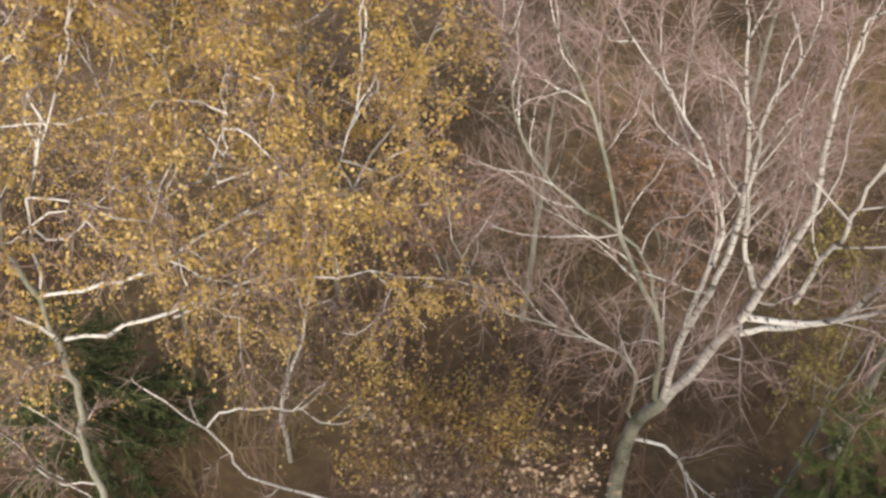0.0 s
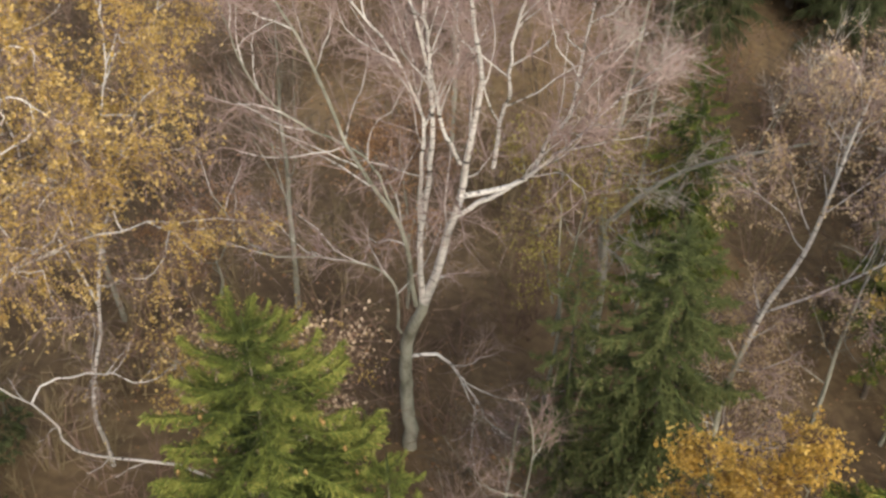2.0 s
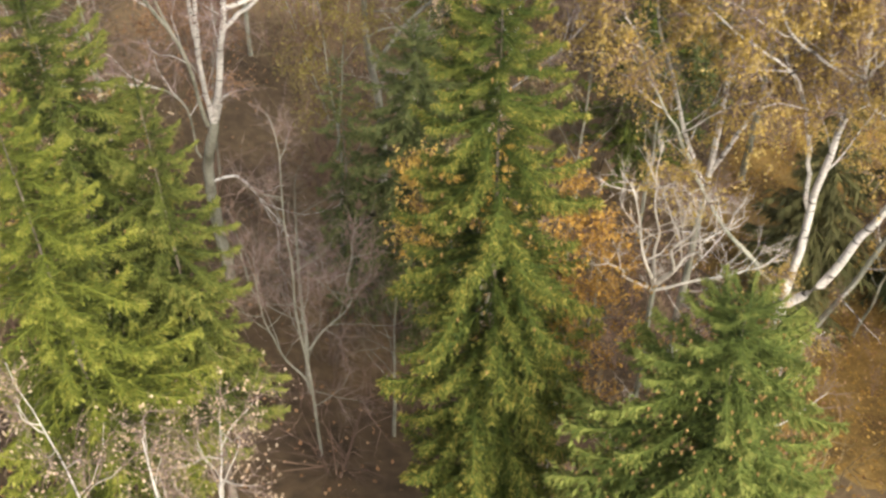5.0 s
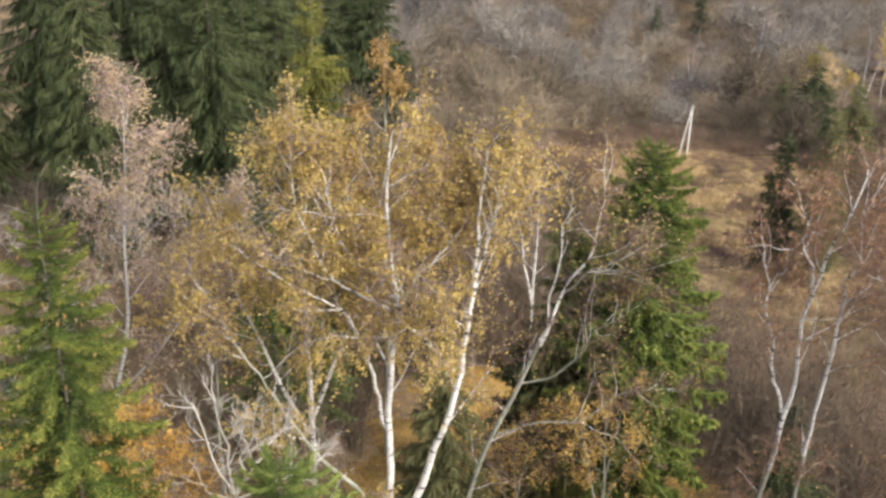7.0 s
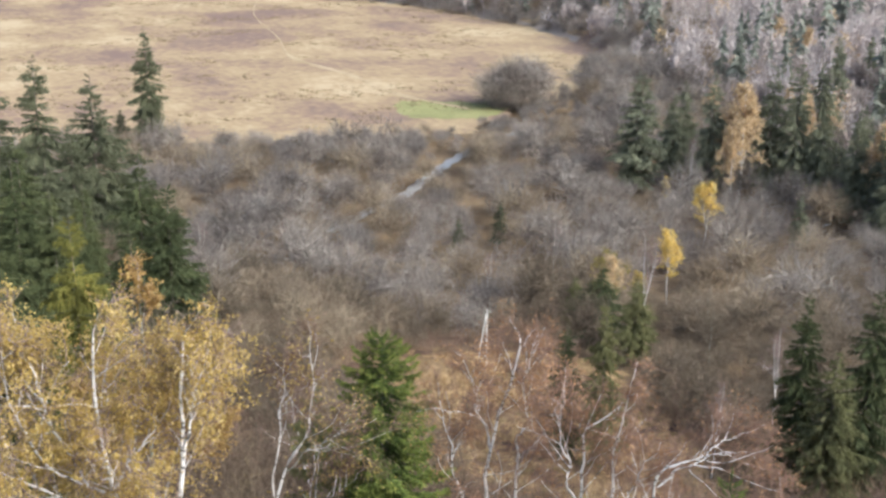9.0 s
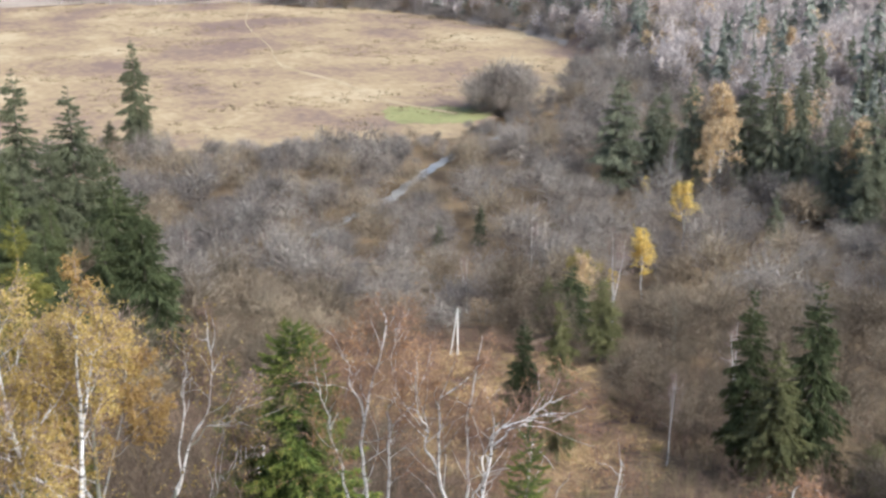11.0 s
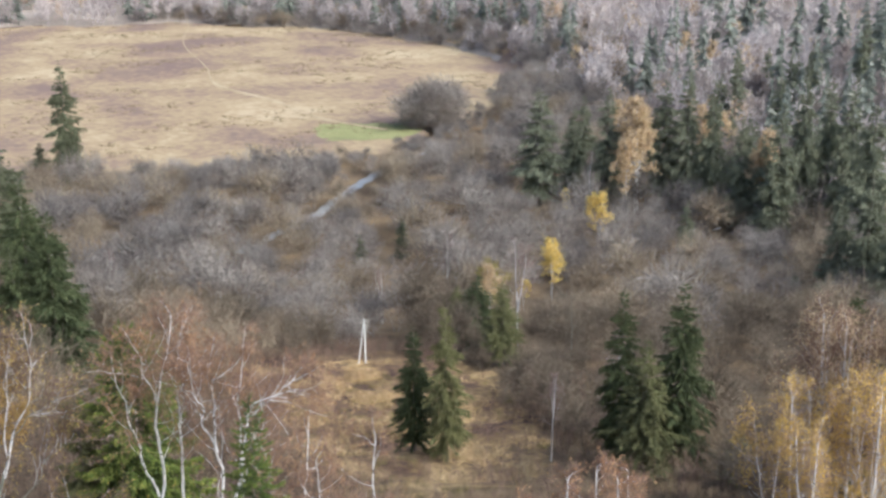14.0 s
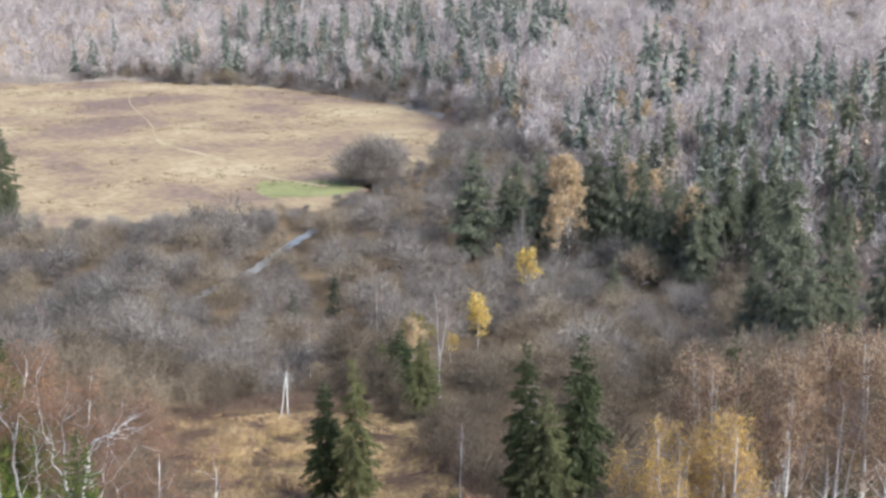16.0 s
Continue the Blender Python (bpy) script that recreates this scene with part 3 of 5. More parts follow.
def sheet_under(name, xs, ys, mat):
    """The ground sheet, sunk a little where meadow, clearing and glade lie on it."""
    ob = sheet(name, xs, ys, mat)
    co = np.zeros(len(ob.data.vertices) * 3, np.float32)
    ob.data.vertices.foreach_get("co", co)
    co = co.reshape(-1, 3)
    co[:, 2] -= 2.4 * inside(co[:, 0], co[:, 1], shrunk(FIELD, 0.985)) + 0.8 * inside(co[:, 0], co[:, 1], shrunk(CLEARING, 0.84)) + 0.6 * inside(co[:, 0], co[:, 1], shrunk(GLADE, 0.74))
    ob.data.vertices.foreach_set("co", co.ravel())
    return ob


ground = tagged(sheet_under("ground", stretch(80, 260, 4800, 190), stretch(180, 330, 4700, 220), SOIL), "brown forest floor strewn with fallen leaves", "ground", kind="structure")


def wavy(x, y):
    return inside(x + 5 * np.sin(y * 0.11) + 2.5 * np.sin(y * 0.37), y + 5 * np.sin(x * 0.09) + 2.5 * np.sin(x * 0.31), FIELD)


meadow = tagged(sheet("meadow", np.arange(-170, 322, 2.5), np.arange(325, 790, 2.5), MEADOW, 0.12, wavy), "wide faded tan meadow with darker weed patches", "meadow", kind="structure")
TRACK_LINE = [(184, 366), (171, 396), (167, 444), (158, 489), (168, 545), (181, 637), (204, 713), (212, 745)]


def strip(name, line, width, mat, lift, label, category, ending=0.0):
    pts = spline([(x, y, 0) for x, y in line], 60)
    d = unit(np.gradient(pts, axis=0))
    nrm = np.stack([-d[:, 1], d[:, 0], 0 * d[:, 0]], 1)
    w = (np.interp(np.linspace(0, 1, 60), [0, 0.3, 0.4, 1], [width, width, ending or width, ending or width]) * (1 + 0.25 * np.sin(np.arange(60) * 1.7)))[:, None]
    rows = []
    for k in (-1, -0.33, 0.33, 1):
        p = pts + nrm * w * k
        p[:, 2] = land(p[:, 0], p[:, 1]) + lift + 0.15 * (1 - abs(k))
        rows.append(p)
    v = np.stack(rows, 1).reshape(-1, 3)
    i, j = np.meshgrid(np.arange(59), np.arange(3), indexing="ij")
    q = np.stack([i * 4 + j, i * 4 + j + 1, (i + 1) * 4 + j + 1, (i + 1) * 4 + j], -1).reshape(-1, 4)
    s = Shape()
    s.add(v, q)
    return tagged(new(name, s.mesh(name, mat, True)), label, category, kind="structure")


strip("track", TRACK_LINE, 1.4, TRACK, 0.2, "pale worn track winding across the meadow", "track", 0.35)
GREEN = [(158, 359), (170, 354), (181, 349), (190, 353), (196, 361), (194, 374), (180, 382), (166, 387), (159, 375)]
tagged(sheet("grass_patch", np.arange(155, 215, 1.5), np.arange(345, 395, 1.5), GRASS_GREEN, 0.22, lambda x, y: inside(x + np.sin(y * 0.5), y + np.sin(x * 0.6), GREEN)), "fresh green patch of short grass in the meadow", "grass", kind="structure")
RIVER_LINE = [(186, 328), (170, 316), (156.6, 306.5), (145.4, 296.2), (132.7, 282.9), (117.5, 265.8), (102.5, 254.6), (90, 244)]
strip("river", RIVER_LINE, 1.7, WATER, 0.45, "narrow grey river, the sky's pale reflection put into its colour", "river")


# ---- stuff: thickets, woods, grass ----
def template_tree(seed, high, wide, stems, twigs, width, spread=1.0, low=0.25, stout=1.2):
    """Vertices and faces of one bare many-stemmed tree, for joining into a thicket."""
    r = np.random.default_rng(seed)
    s = Shape()
    a = r.uniform(0, 6.283, stems)
    lean = r.uniform(0.1, 0.5, stems) * wide
    foot = np.stack([np.cos(a) * 0.2, np.sin(a) * 0.2, np.full(stems, -0.3)], 1)
    tip = np.stack([np.cos(a) * lean, np.sin(a) * lean, high * r.uniform(0.75, 1, stems)], 1)
    s.spikes(foot, tip, width * stout)
    k = r.integers(0, stems, twigs)
    u = low + (0.97 - low) * r.random(twigs) ** 0.8
    base = foot[k] + (tip - foot)[k] * u[:, None]
    out = unit(np.stack([np.cos(a[k]), np.sin(a[k]), 0 * u], 1) * 0.6 + r.normal(0, 0.55, (twigs, 3)) + [0, 0, 0.75])
    size = wide * spread * r.uniform(0.25, 0.6, twigs) * (1.15 - 0.6 * u)
    end = base + out * size[:, None]
    s.blades(base, end, width * 0.75)
    for _ in range(2):
        b2 = base + (end - base) * r.uniform(0.3, 0.95, (twigs, 1))
        s.blades(b2, b2 + unit(out + r.normal(0, 0.6, (twigs, 3))) * (size * 0.6)[:, None], width * 0.6)
    return np.concatenate(s.v), np.concatenate(s.f)


def scatter(name, spots, templates, sizes, mat, label, category, tall=None):
    """Joins many turned and scaled copies of a few templates into one object of kind stuff."""
    s = Shape()
    which = rng.integers(0, len(templates), len(spots))
    for k, (v, f) in enumerate(templates):
        m = which == k
        if not m.any():
            continue
        p, size, a = spots[m], sizes[m], rng.uniform(0, 6.283, m.sum())
        t = size * (tall[m] if tall is not None else rng.uniform(0.85, 1.15, m.sum()))
        c, d = np.cos(a)[:, None], np.sin(a)[:, None]
        x = (v[None, :, 0] * c - v[None, :, 1] * d) * size[:, None] + p[:, 0:1]
        y = (v[None, :, 0] * d + v[None, :, 1] * c) * size[:, None] + p[:, 1:2]
        z = v[None, :, 2] * t[:, None] + land(p[:, 0], p[:, 1])[:, None]
        s.add(np.stack([x, y, z], -1), (np.arange(m.sum())[:, None, None] * len(v) + f[None]).reshape(-1, f.shape[1]))
    return tagged(new(name, s.mesh(name, mat)), label, category, kind="stuff")


def spots_in(n, x0, x1, y0, y1, keep):
    p = np.stack([rng.uniform(x0, x1, n), rng.uniform(y0, y1, n)], 1)
    return p[keep(p[:, 0], p[:, 1])]


def patchy(x, y, size):
    return np.array([noise.noise((a / size, b / size * 1.5, 0.3)) + 0.5 * noise.noise((a / size * 3, b / size * 4, 5.1)) for a, b in zip(np.atleast_1d(x), np.atleast_1d(y))])


def down(x, y):
    return 0.45 * x + 0.89 * y


def valley(x, y):
    free = ~inside(x, y, CLEARING) & ~near_line(x, y, [(106.7, 137), (99, 122)], 4.5) & ~near_line(x, y, [(98, 127), (92, 116)], 4) & ~near_line(x, y, [(131, 165), (124, 151)], 3.5) & ~near_line(x, y, [(167, 202.5), (160, 189)], 3.5) & ~wavy(x, y + 2) & ~near_line(x, y, [(146, 296), (132, 281)], 5.5) & ~near_line(x, y, [(119, 265), (112, 259)], 4.5) & ~near_line(x, y, [(102, 252), (95, 247)], 3.5)
    away, turn = np.hypot(x - 14, y + 33), np.degrees(np.arctan2(x - 14, y + 33))
    return free & ((down(x, y) > 137) | ((x < 54) & (y > 70) & (down(x, y) > 88)) | ((x > 84) & (down(x, y) > 74) & (away > 108))) & (away < np.interp(turn, RIM[:, 0], RIM[:, 1]) + 30) & (turn > 1) & (turn < 55)


def dome_template(seed, high, wide, twigs, width, stems=5, low=0.42, stout=1.3):
    """Vertices and faces of one bare rounded tree: a few stems and a crown of several puffs of fine twigs pointing outwards."""
    r = np.random.default_rng(seed)
    s = Shape()
    a = r.uniform(0, 6.283, stems)
    foot = np.stack([np.cos(a) * 0.25, np.sin(a) * 0.25, np.full(stems, -0.3)], 1)
    tip = np.stack([np.cos(a) * wide * 0.25, np.sin(a) * wide * 0.25, high * r.uniform(0.7, 0.92, stems)], 1)
    s.spikes(foot, tip, width * stout)
    puffs = 5
    d = unit(r.normal(size=(puffs, 3)) + [0, 0, 0.5])
    half = np.array([wide / 2, wide / 2, high * (1 - low)])
    heart = d * half * r.uniform(0.25, 0.5, (puffs, 1)) + [0, 0, high * low]
    ball = np.array([wide, wide, high * 0.95]) * 0.37
    inner = twigs // 3
    k = r.integers(0, puffs, inner)
    way = unit(r.normal(size=(inner, 3)) + d[k] * 0.5 + [0, 0, 0.2])
    hub = heart[k] + unit(r.normal(size=(inner, 3))) * ball * r.uniform(0, 0.7, (inner, 1))
    s.blades(hub, hub + unit(way + r.normal(0, 0.6, way.shape)) * ball * r.uniform(0.4, 0.8, (inner, 1)), width * 2.8)
    k = r.integers(0, puffs, twigs)
    way = unit(r.normal(size=(twigs, 3)) + d[k] * 0.7 + [0, 0, 0.35])
    base = heart[k] + way * ball * r.uniform(0.25, 0.95, (twigs, 1))
    base[:, 2] = np.maximum(base[:, 2], 0.1)
    end = base + unit(way + r.normal(0, 0.45, way.shape) + [0, 0, 0.4]) * (wide * r.uniform(0.08, 0.19, twigs))[:, None]
    s.blades(base, end, width)
    return np.concatenate(s.v), np.concatenate(s.f)


def spaced(p, size, gap):
    """Thins spots out so that crowns of the given sizes touch but do not pile up."""
    cells, keep = {}, []
    for i in np.argsort(-size):
        cx, cy = int(p[i, 0] // 8), int(p[i, 1] // 8)
        near = [j for u in (-1, 0, 1) for v in (-1, 0, 1) for j in cells.get((cx + u, cy + v), ())]
        if all((p[i, 0] - p[j, 0]) ** 2 + (p[i, 1] - p[j, 1]) ** 2 > (gap * (size[i] + size[j]) / 2) ** 2 for j in near):
            cells.setdefault((cx, cy), []).append(i)
            keep.append(i)
    return np.array(keep)


ALDERS = [dome_template(200 + k, 8.6, 9.2, 640, 0.036) for k in range(7)]
SHRUBS = [dome_template(220 + k, 7.8, 8.0, 900, 0.024, 8) for k in range(5)]
dome = np.stack([202 + 11 * np.cos(np.arange(16) * 2.4) * np.sqrt(np.arange(16) / 16), 364 + 8 * np.sin(np.arange(16) * 2.4) * np.sqrt(np.arange(16) / 16)], 1)
scatter("willow_clump", dome, ALDERS, np.linspace(2.5, 1.3, 16), TWIG_ALDER, "rounded clump of leafless grey willows at the meadow edge", "willows")
p = spots_in(4500, -20, 330, 40, 440, valley)
q = spots_in(9000, -170, 330, 325, 790, lambda x, y: near_line(x, y, FIELD[10:17], 34) & (~wavy(x, y) | near_line(x, y, FIELD[11:16], 7)))[:480]
q2 = spots_in(80, 84, 112, 92, 142, lambda x, y: ~inside(x, y, shrunk(CLEARING, 0.96)) & ~near_line(x, y, [(106.7, 137), (101, 126)], 2.5))
p = np.concatenate([p, q, q2])
size = rng.uniform(0.7, 1.25, len(p)) * (1 + 0.45 * (rng.random(len(p)) < 0.2))
size[len(size) - len(q2) :] *= 0.62
size *= np.where(near_line(p[:, 0], p[:, 1], FIELD[:9], 22) | near_line(p[:, 0], p[:, 1], [(150, 318), (182, 332)], 24), 0.5, 1)
pick = spaced(p, size, 4.7)
pick = pick[~near_line(p[pick, 0], p[pick, 1], [(82, 68), (92, 71)], 7) & ~near_line(p[pick, 0], p[pick, 1], [(127, 159), (131, 165)], 5) & ~near_line(p[pick, 0], p[pick, 1], [(163, 197), (167, 202)], 5)]
p, size = p[pick], size[pick]
tone = patchy(p[:, 0], p[:, 1], 26) + rng.normal(0, 0.2, len(p))
for name, m, mat, what in (("alder_thicket", np.abs(tone) <= 0.24, TWIG_ALDER, "dense grey-brown thicket of leafless alders in the valley"), ("willow_thicket", tone > 0.24, TWIG_WILLOW, "tan leafless willows among the valley alders"), ("dark_alder_thicket", tone < -0.24, TWIG_DUSK, "darker leafless alders along the valley floor")):
    # alders split by distance, umber near and paler far: haze painted by material
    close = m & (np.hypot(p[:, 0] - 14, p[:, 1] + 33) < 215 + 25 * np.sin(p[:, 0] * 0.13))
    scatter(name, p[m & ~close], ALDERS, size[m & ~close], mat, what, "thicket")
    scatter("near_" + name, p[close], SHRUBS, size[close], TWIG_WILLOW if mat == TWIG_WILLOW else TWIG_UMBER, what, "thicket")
UNDER = [template_tree(230 + k, 4.2, 3.4, 6, 38, 0.028, 1.2, 0.1) for k in range(5)]
p = spots_in(2000, -48, 112, 14, 110, lambda x, y: ~inside(x, y, CLEARING) & ~inside(x, y, GLADE))
tone = patchy(p[:, 0], p[:, 1], 11) + rng.normal(0, 0.12, len(p))
for name, m, mat, what in (("undergrowth", np.abs(tone) <= 0.2, TWIG_RUST, "rust-brown leafless undergrowth on the wooded slope"), ("brown_undergrowth", tone < -0.2, TWIG_BROWN, "dark brown leafless undergrowth on the wooded slope"), ("tan_undergrowth", tone > 0.2, TWIG_TAN, "tan withered undergrowth on the wooded slope")):
    scatter(name, p[m], UNDER, rng.uniform(0.6, 1.3, m.sum()), mat, what, "undergrowth")
# extra brush to darken the slope; its dark brown carries the undergrowth's shade
p = spots_in(900, 12, 46, 38, 78, lambda x, y: ~inside(x, y, CLEARING) & ~inside(x, y, GLADE))
scatter("dense_brush", p, UNDER, rng.uniform(0.7, 1.5, len(p)), TWIG_BROWN, "dense brush below the birches, dark brown for the shade inside it", "undergrowth")


p = spots_in(400, 8, 36, 23, 62, lambda x, y: inside(x, y, GLADE))[:50]
scatter("glade_scrub", p, UNDER, rng.uniform(0.2, 0.5, len(p)), TWIG_RUST, "low leafless scrub standing in the leaf carpet", "scrub")


def hillside(x, y):
    away, turn = np.hypot(x - 14, y + 33), np.degrees(np.arctan2(x - 14, y + 33))
    rim = np.interp(turn, RIM[:, 0], RIM[:, 1])
    return (away > rim - 12) & (land(x, y) < 82 - 0.045 * away) & (turn > 1) & (turn < 54) & ~wavy(x, y)


# wooded hill faces get the floor colour that has haze painted in
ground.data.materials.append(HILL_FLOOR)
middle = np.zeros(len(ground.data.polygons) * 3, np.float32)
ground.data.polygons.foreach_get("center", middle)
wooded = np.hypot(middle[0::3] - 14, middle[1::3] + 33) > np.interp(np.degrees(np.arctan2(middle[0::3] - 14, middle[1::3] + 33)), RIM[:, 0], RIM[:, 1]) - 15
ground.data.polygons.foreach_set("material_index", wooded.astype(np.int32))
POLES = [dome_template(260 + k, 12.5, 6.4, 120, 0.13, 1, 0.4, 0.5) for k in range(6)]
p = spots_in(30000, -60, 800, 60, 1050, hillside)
scatter("bare_birch_wood", p[:2700], POLES, rng.uniform(1.0, 1.8, len(p[:2700])), TWIG_LILAC, "leafless birch wood on the far hills, paled lilac-grey for haze", "wood")


EDGE = [dome_template(280 + k, 14, 8.5, 300, 0.09, 3, 0.45) for k in range(4)]
p = spots_in(3000, 120, 360, 120, 330, lambda x, y: hillside(x, y) | (valley(x, y) & (np.hypot(x - 14, y + 33) > np.interp(np.degrees(np.arctan2(x - 14, y + 33)), RIM[:, 0], RIM[:, 1]) - 45)))
p = p[(np.hypot(p[:, 0] - 14, p[:, 1] + 33) < 460) & (p[:, 0] > p[:, 1] * 0.68)][:430]
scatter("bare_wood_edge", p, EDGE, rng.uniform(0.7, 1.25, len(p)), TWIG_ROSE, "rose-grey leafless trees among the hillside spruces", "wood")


def cone_template(seed):
    r = np.random.default_rng(seed)
    s = Shape()
    n = 64
    f = np.linspace(0.02, 1, n)
    a = r.uniform(0, 6.283, n)
    w = 3.3 * np.minimum(1, 0.08 + 1.1 * f) * r.uniform(0.7, 1.2, n)
    core = np.stack([0 * f, 0 * f, 17 - 14.2 * f], 1)
    out = np.stack([np.cos(a), np.sin(a), -0.45 + 0 * a], 1)
    s.blades(core, core + out * w[:, None], 0.5 + 0.6 * f)
    s.spikes(np.array([[0, 0, -0.3]]), np.array([[0, 0, 17.3]]), 0.25)
    return np.concatenate([v for v in s.v]), np.concatenate(s.f)


FIRS = [cone_template(300 + k) for k in range(4)]


def groves(x, y):
    g = np.sin(x * 0.021 + 1.1) + np.sin(y * 0.017 + x * 0.011) + 0.8 * np.sin(x * 0.05 - y * 0.043)
    return hillside(x, y) & (g > 0.1)


# far spruces in needles paled and blued to stand in for haze
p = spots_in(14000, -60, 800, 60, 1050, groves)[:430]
scatter("far_spruce_wood", p, FIRS, rng.uniform(1.2, 1.9, len(p)), NEEDLE_BLUE, "spruces scattered through the far hill woods, paled blue-grey for haze", "wood")


def leafy_template(seed, n, high, wide, size):
    r = np.random.default_rng(seed)
    d = unit(r.normal(size=(n, 3))) * r.uniform(0.45, 1, (n, 1)) ** 0.5
    at = d * [wide / 2, wide / 2, high * 0.33] + [0, 0, high * 0.66]
    s = Shape()
    s.leaves(at, size, True)
    return np.concatenate(s.v), np.concatenate(s.f)


GOLD = [leafy_template(330 + k, 120, 14, 6.4, 0.75) for k in range(4)]
p = spots_in(6000, 60, 800, 120, 1050, hillside)[:520]
m = rng.random(len(p)) < 0.65
scatter("far_faded_birches", p[m], GOLD, rng.uniform(0.7, 1.3, m.sum()), LEAF_PALE, "faded pinkish-tan birch crowns over the far hills", "wood")
scatter("far_yellow_birches", p[~m], GOLD, rng.uniform(0.6, 1.1, (~m).sum()), LEAF_APRICOT, "faded yellow birch crowns dotted over the far hills", "wood")


def litter(name, n, x0, x1, y0, y1, keep, size, mat, label):
    """Single fallen leaves strewn on the ground."""
    q = spots_in(n, x0, x1, y0, y1, keep)
    sh = Shape()
    sh.leaves(np.stack([q[:, 0], q[:, 1], land(q[:, 0], q[:, 1]) + rng.uniform(0.03, 0.16, len(q))], 1), size)
    return tagged(new(name, sh.mesh(name, mat)), label, "fallen leaves", kind="stuff")


litter("leaf_litter", 16000, -35, 45, 16, 75, lambda x, y: x == x, 0.16, LEAF_RUST, "withered brown leaves strewn over the slope")
tagged(sheet("glade_floor", np.arange(7, 38, 0.7), np.arange(22, 62, 0.7), GLADE_FLOOR, 0.05, lambda x, y: inside(x + 0.7 * np.sin(y), y + 0.7 * np.sin(x), GLADE)), "carpet of ochre leaves on the floor of a glade", "leaf carpet", kind="structure")
litter("golden_leaf_litter", 24000, 8, 36, 23, 62, lambda x, y: inside(x, y, GLADE), 0.13, LEAF_OCHRE, "thick carpet of fallen ochre leaves in a glade")


def tuft(seed, n, high, wide, thick=0.035):
    r = np.random.default_rng(seed)
    s = Shape()
    a = r.uniform(0, 6.283, n)
    base = np.stack([np.cos(a), np.sin(a), 0 * a], 1) * r.uniform(0, wide * 0.4, (n, 1))
    tip = base + np.stack([np.cos(a) * wide * 0.6, np.sin(a) * wide * 0.6, r.uniform(0.5, 1, n) * high], 1)
    s.spikes(base, tip, thick)
    return np.concatenate(s.v), np.concatenate(s.f)


def open_ground(x, y):
    return inside(x + 2 * np.sin(y * 0.3), y + 2 * np.sin(x * 0.27), CLEARING)


tagged(sheet("clearing_grass", np.arange(24, 106, 1.2), np.arange(66, 158, 1.2), CLEARING_GRASS, 0.08, open_ground), "matted tan and brown grass of the clearing", "grass", kind="structure")
TUFTS = [tuft(350 + k, 14, 0.55, 0.9) for k in range(4)]
p = spots_in(9000, 25, 105, 65, 155, lambda x, y: inside(x, y, CLEARING) & (patchy(x, y, 9) > 0.25))[:420]
q = np.concatenate([np.array([c]) + rng.normal(0, 1, (n, 2)) * [w, h] for c, n, w, h in (((67.7, 127.3), 300, 2.2, 1.5), ((74.7, 129.1), 140, 1.4, 1.2), ((72.6, 119.1), 160, 2.2, 1.6), ((60.6, 114.2), 150, 2.5, 2.5), ((80, 109.6), 160, 2.5, 3), ((74, 104), 150, 2.2, 2), ((73, 91), 160, 2.0, 2.6), ((64, 122), 120, 1.8, 1.4), ((66, 104), 120, 2.4, 1.8), ((56, 99), 130, 2.6, 2))])
p = np.concatenate([p, q])
scatter("dry_grass", p, TUFTS, rng.uniform(0.6, 1.5, len(p)), GRASS_DRY, "tan tussocks of dead grass in the clearing", "grass")
p = spots_in(7000, 44, 90, 74, 128, lambda x, y: inside(x, y, CLEARING) & (patchy(x + 40, y, 8) > 0.1))[:700]
scatter("olive_grass", p, TUFTS, rng.uniform(0.5, 1.1, len(p)), GRASS_OLIVE, "olive-green grass between the dead tussocks", "grass")
p = spots_in(2600, 25, 105, 65, 155, lambda x, y: inside(x, y, CLEARING) & (patchy(x, y, 14) < np.where(down(x, y) < 118, 0.2, 0.05)))[:800]
scatter("low_scrub", p, UNDER, rng.uniform(0.2, 0.55, len(p)), TWIG_RUST, "low reddish-brown scrub scattered over the clearing", "scrub")
p = spots_in(700, 46, 92, 100, 150, lambda x, y: (near_line(x, y, CLEARING[3:9], 5.5) | near_line(x, y, [(52, 118), (60, 128)], 5)) & ~near_line(x, y, [(67, 128), (75, 129)], 3))[:260]
scatter("red_scrub", p, UNDER, rng.uniform(0.3, 0.75, len(p)), TWIG_RUST, "reddish-brown scrub along the edge of the clearing", "scrub")
WEEDS = [tuft(360 + k, 6, 0.9, 2.4, 0.16) for k in range(4)]
p = spots_in(12000, -120, 310, 340, 760, lambda x, y: wavy(x, y) & (patchy(x, y, 38) > 0.15))[:2600]
scatter("meadow_weeds", p, WEEDS, rng.uniform(0.5, 1.2, len(p)), TWIG_TAN, "dark dead weeds standing in patches over the meadow", "weeds")


# ---- the trees by name of place: guide points are from each tree's foot ----
def rel(x, y, pts):
    z = ground_at(x, y)
    return [(a - x, b - y, c - z) for a, b, c in pts]


def grown(name, x, y, stems, label, group, bark, twig, category="birch tree", **kw):
    root = thing(name, x, y, label, category, group)
    broadleaf(root, [(rel(x, y, g), *rest) for g, *rest in stems], bark, twig, **kw)
    return root


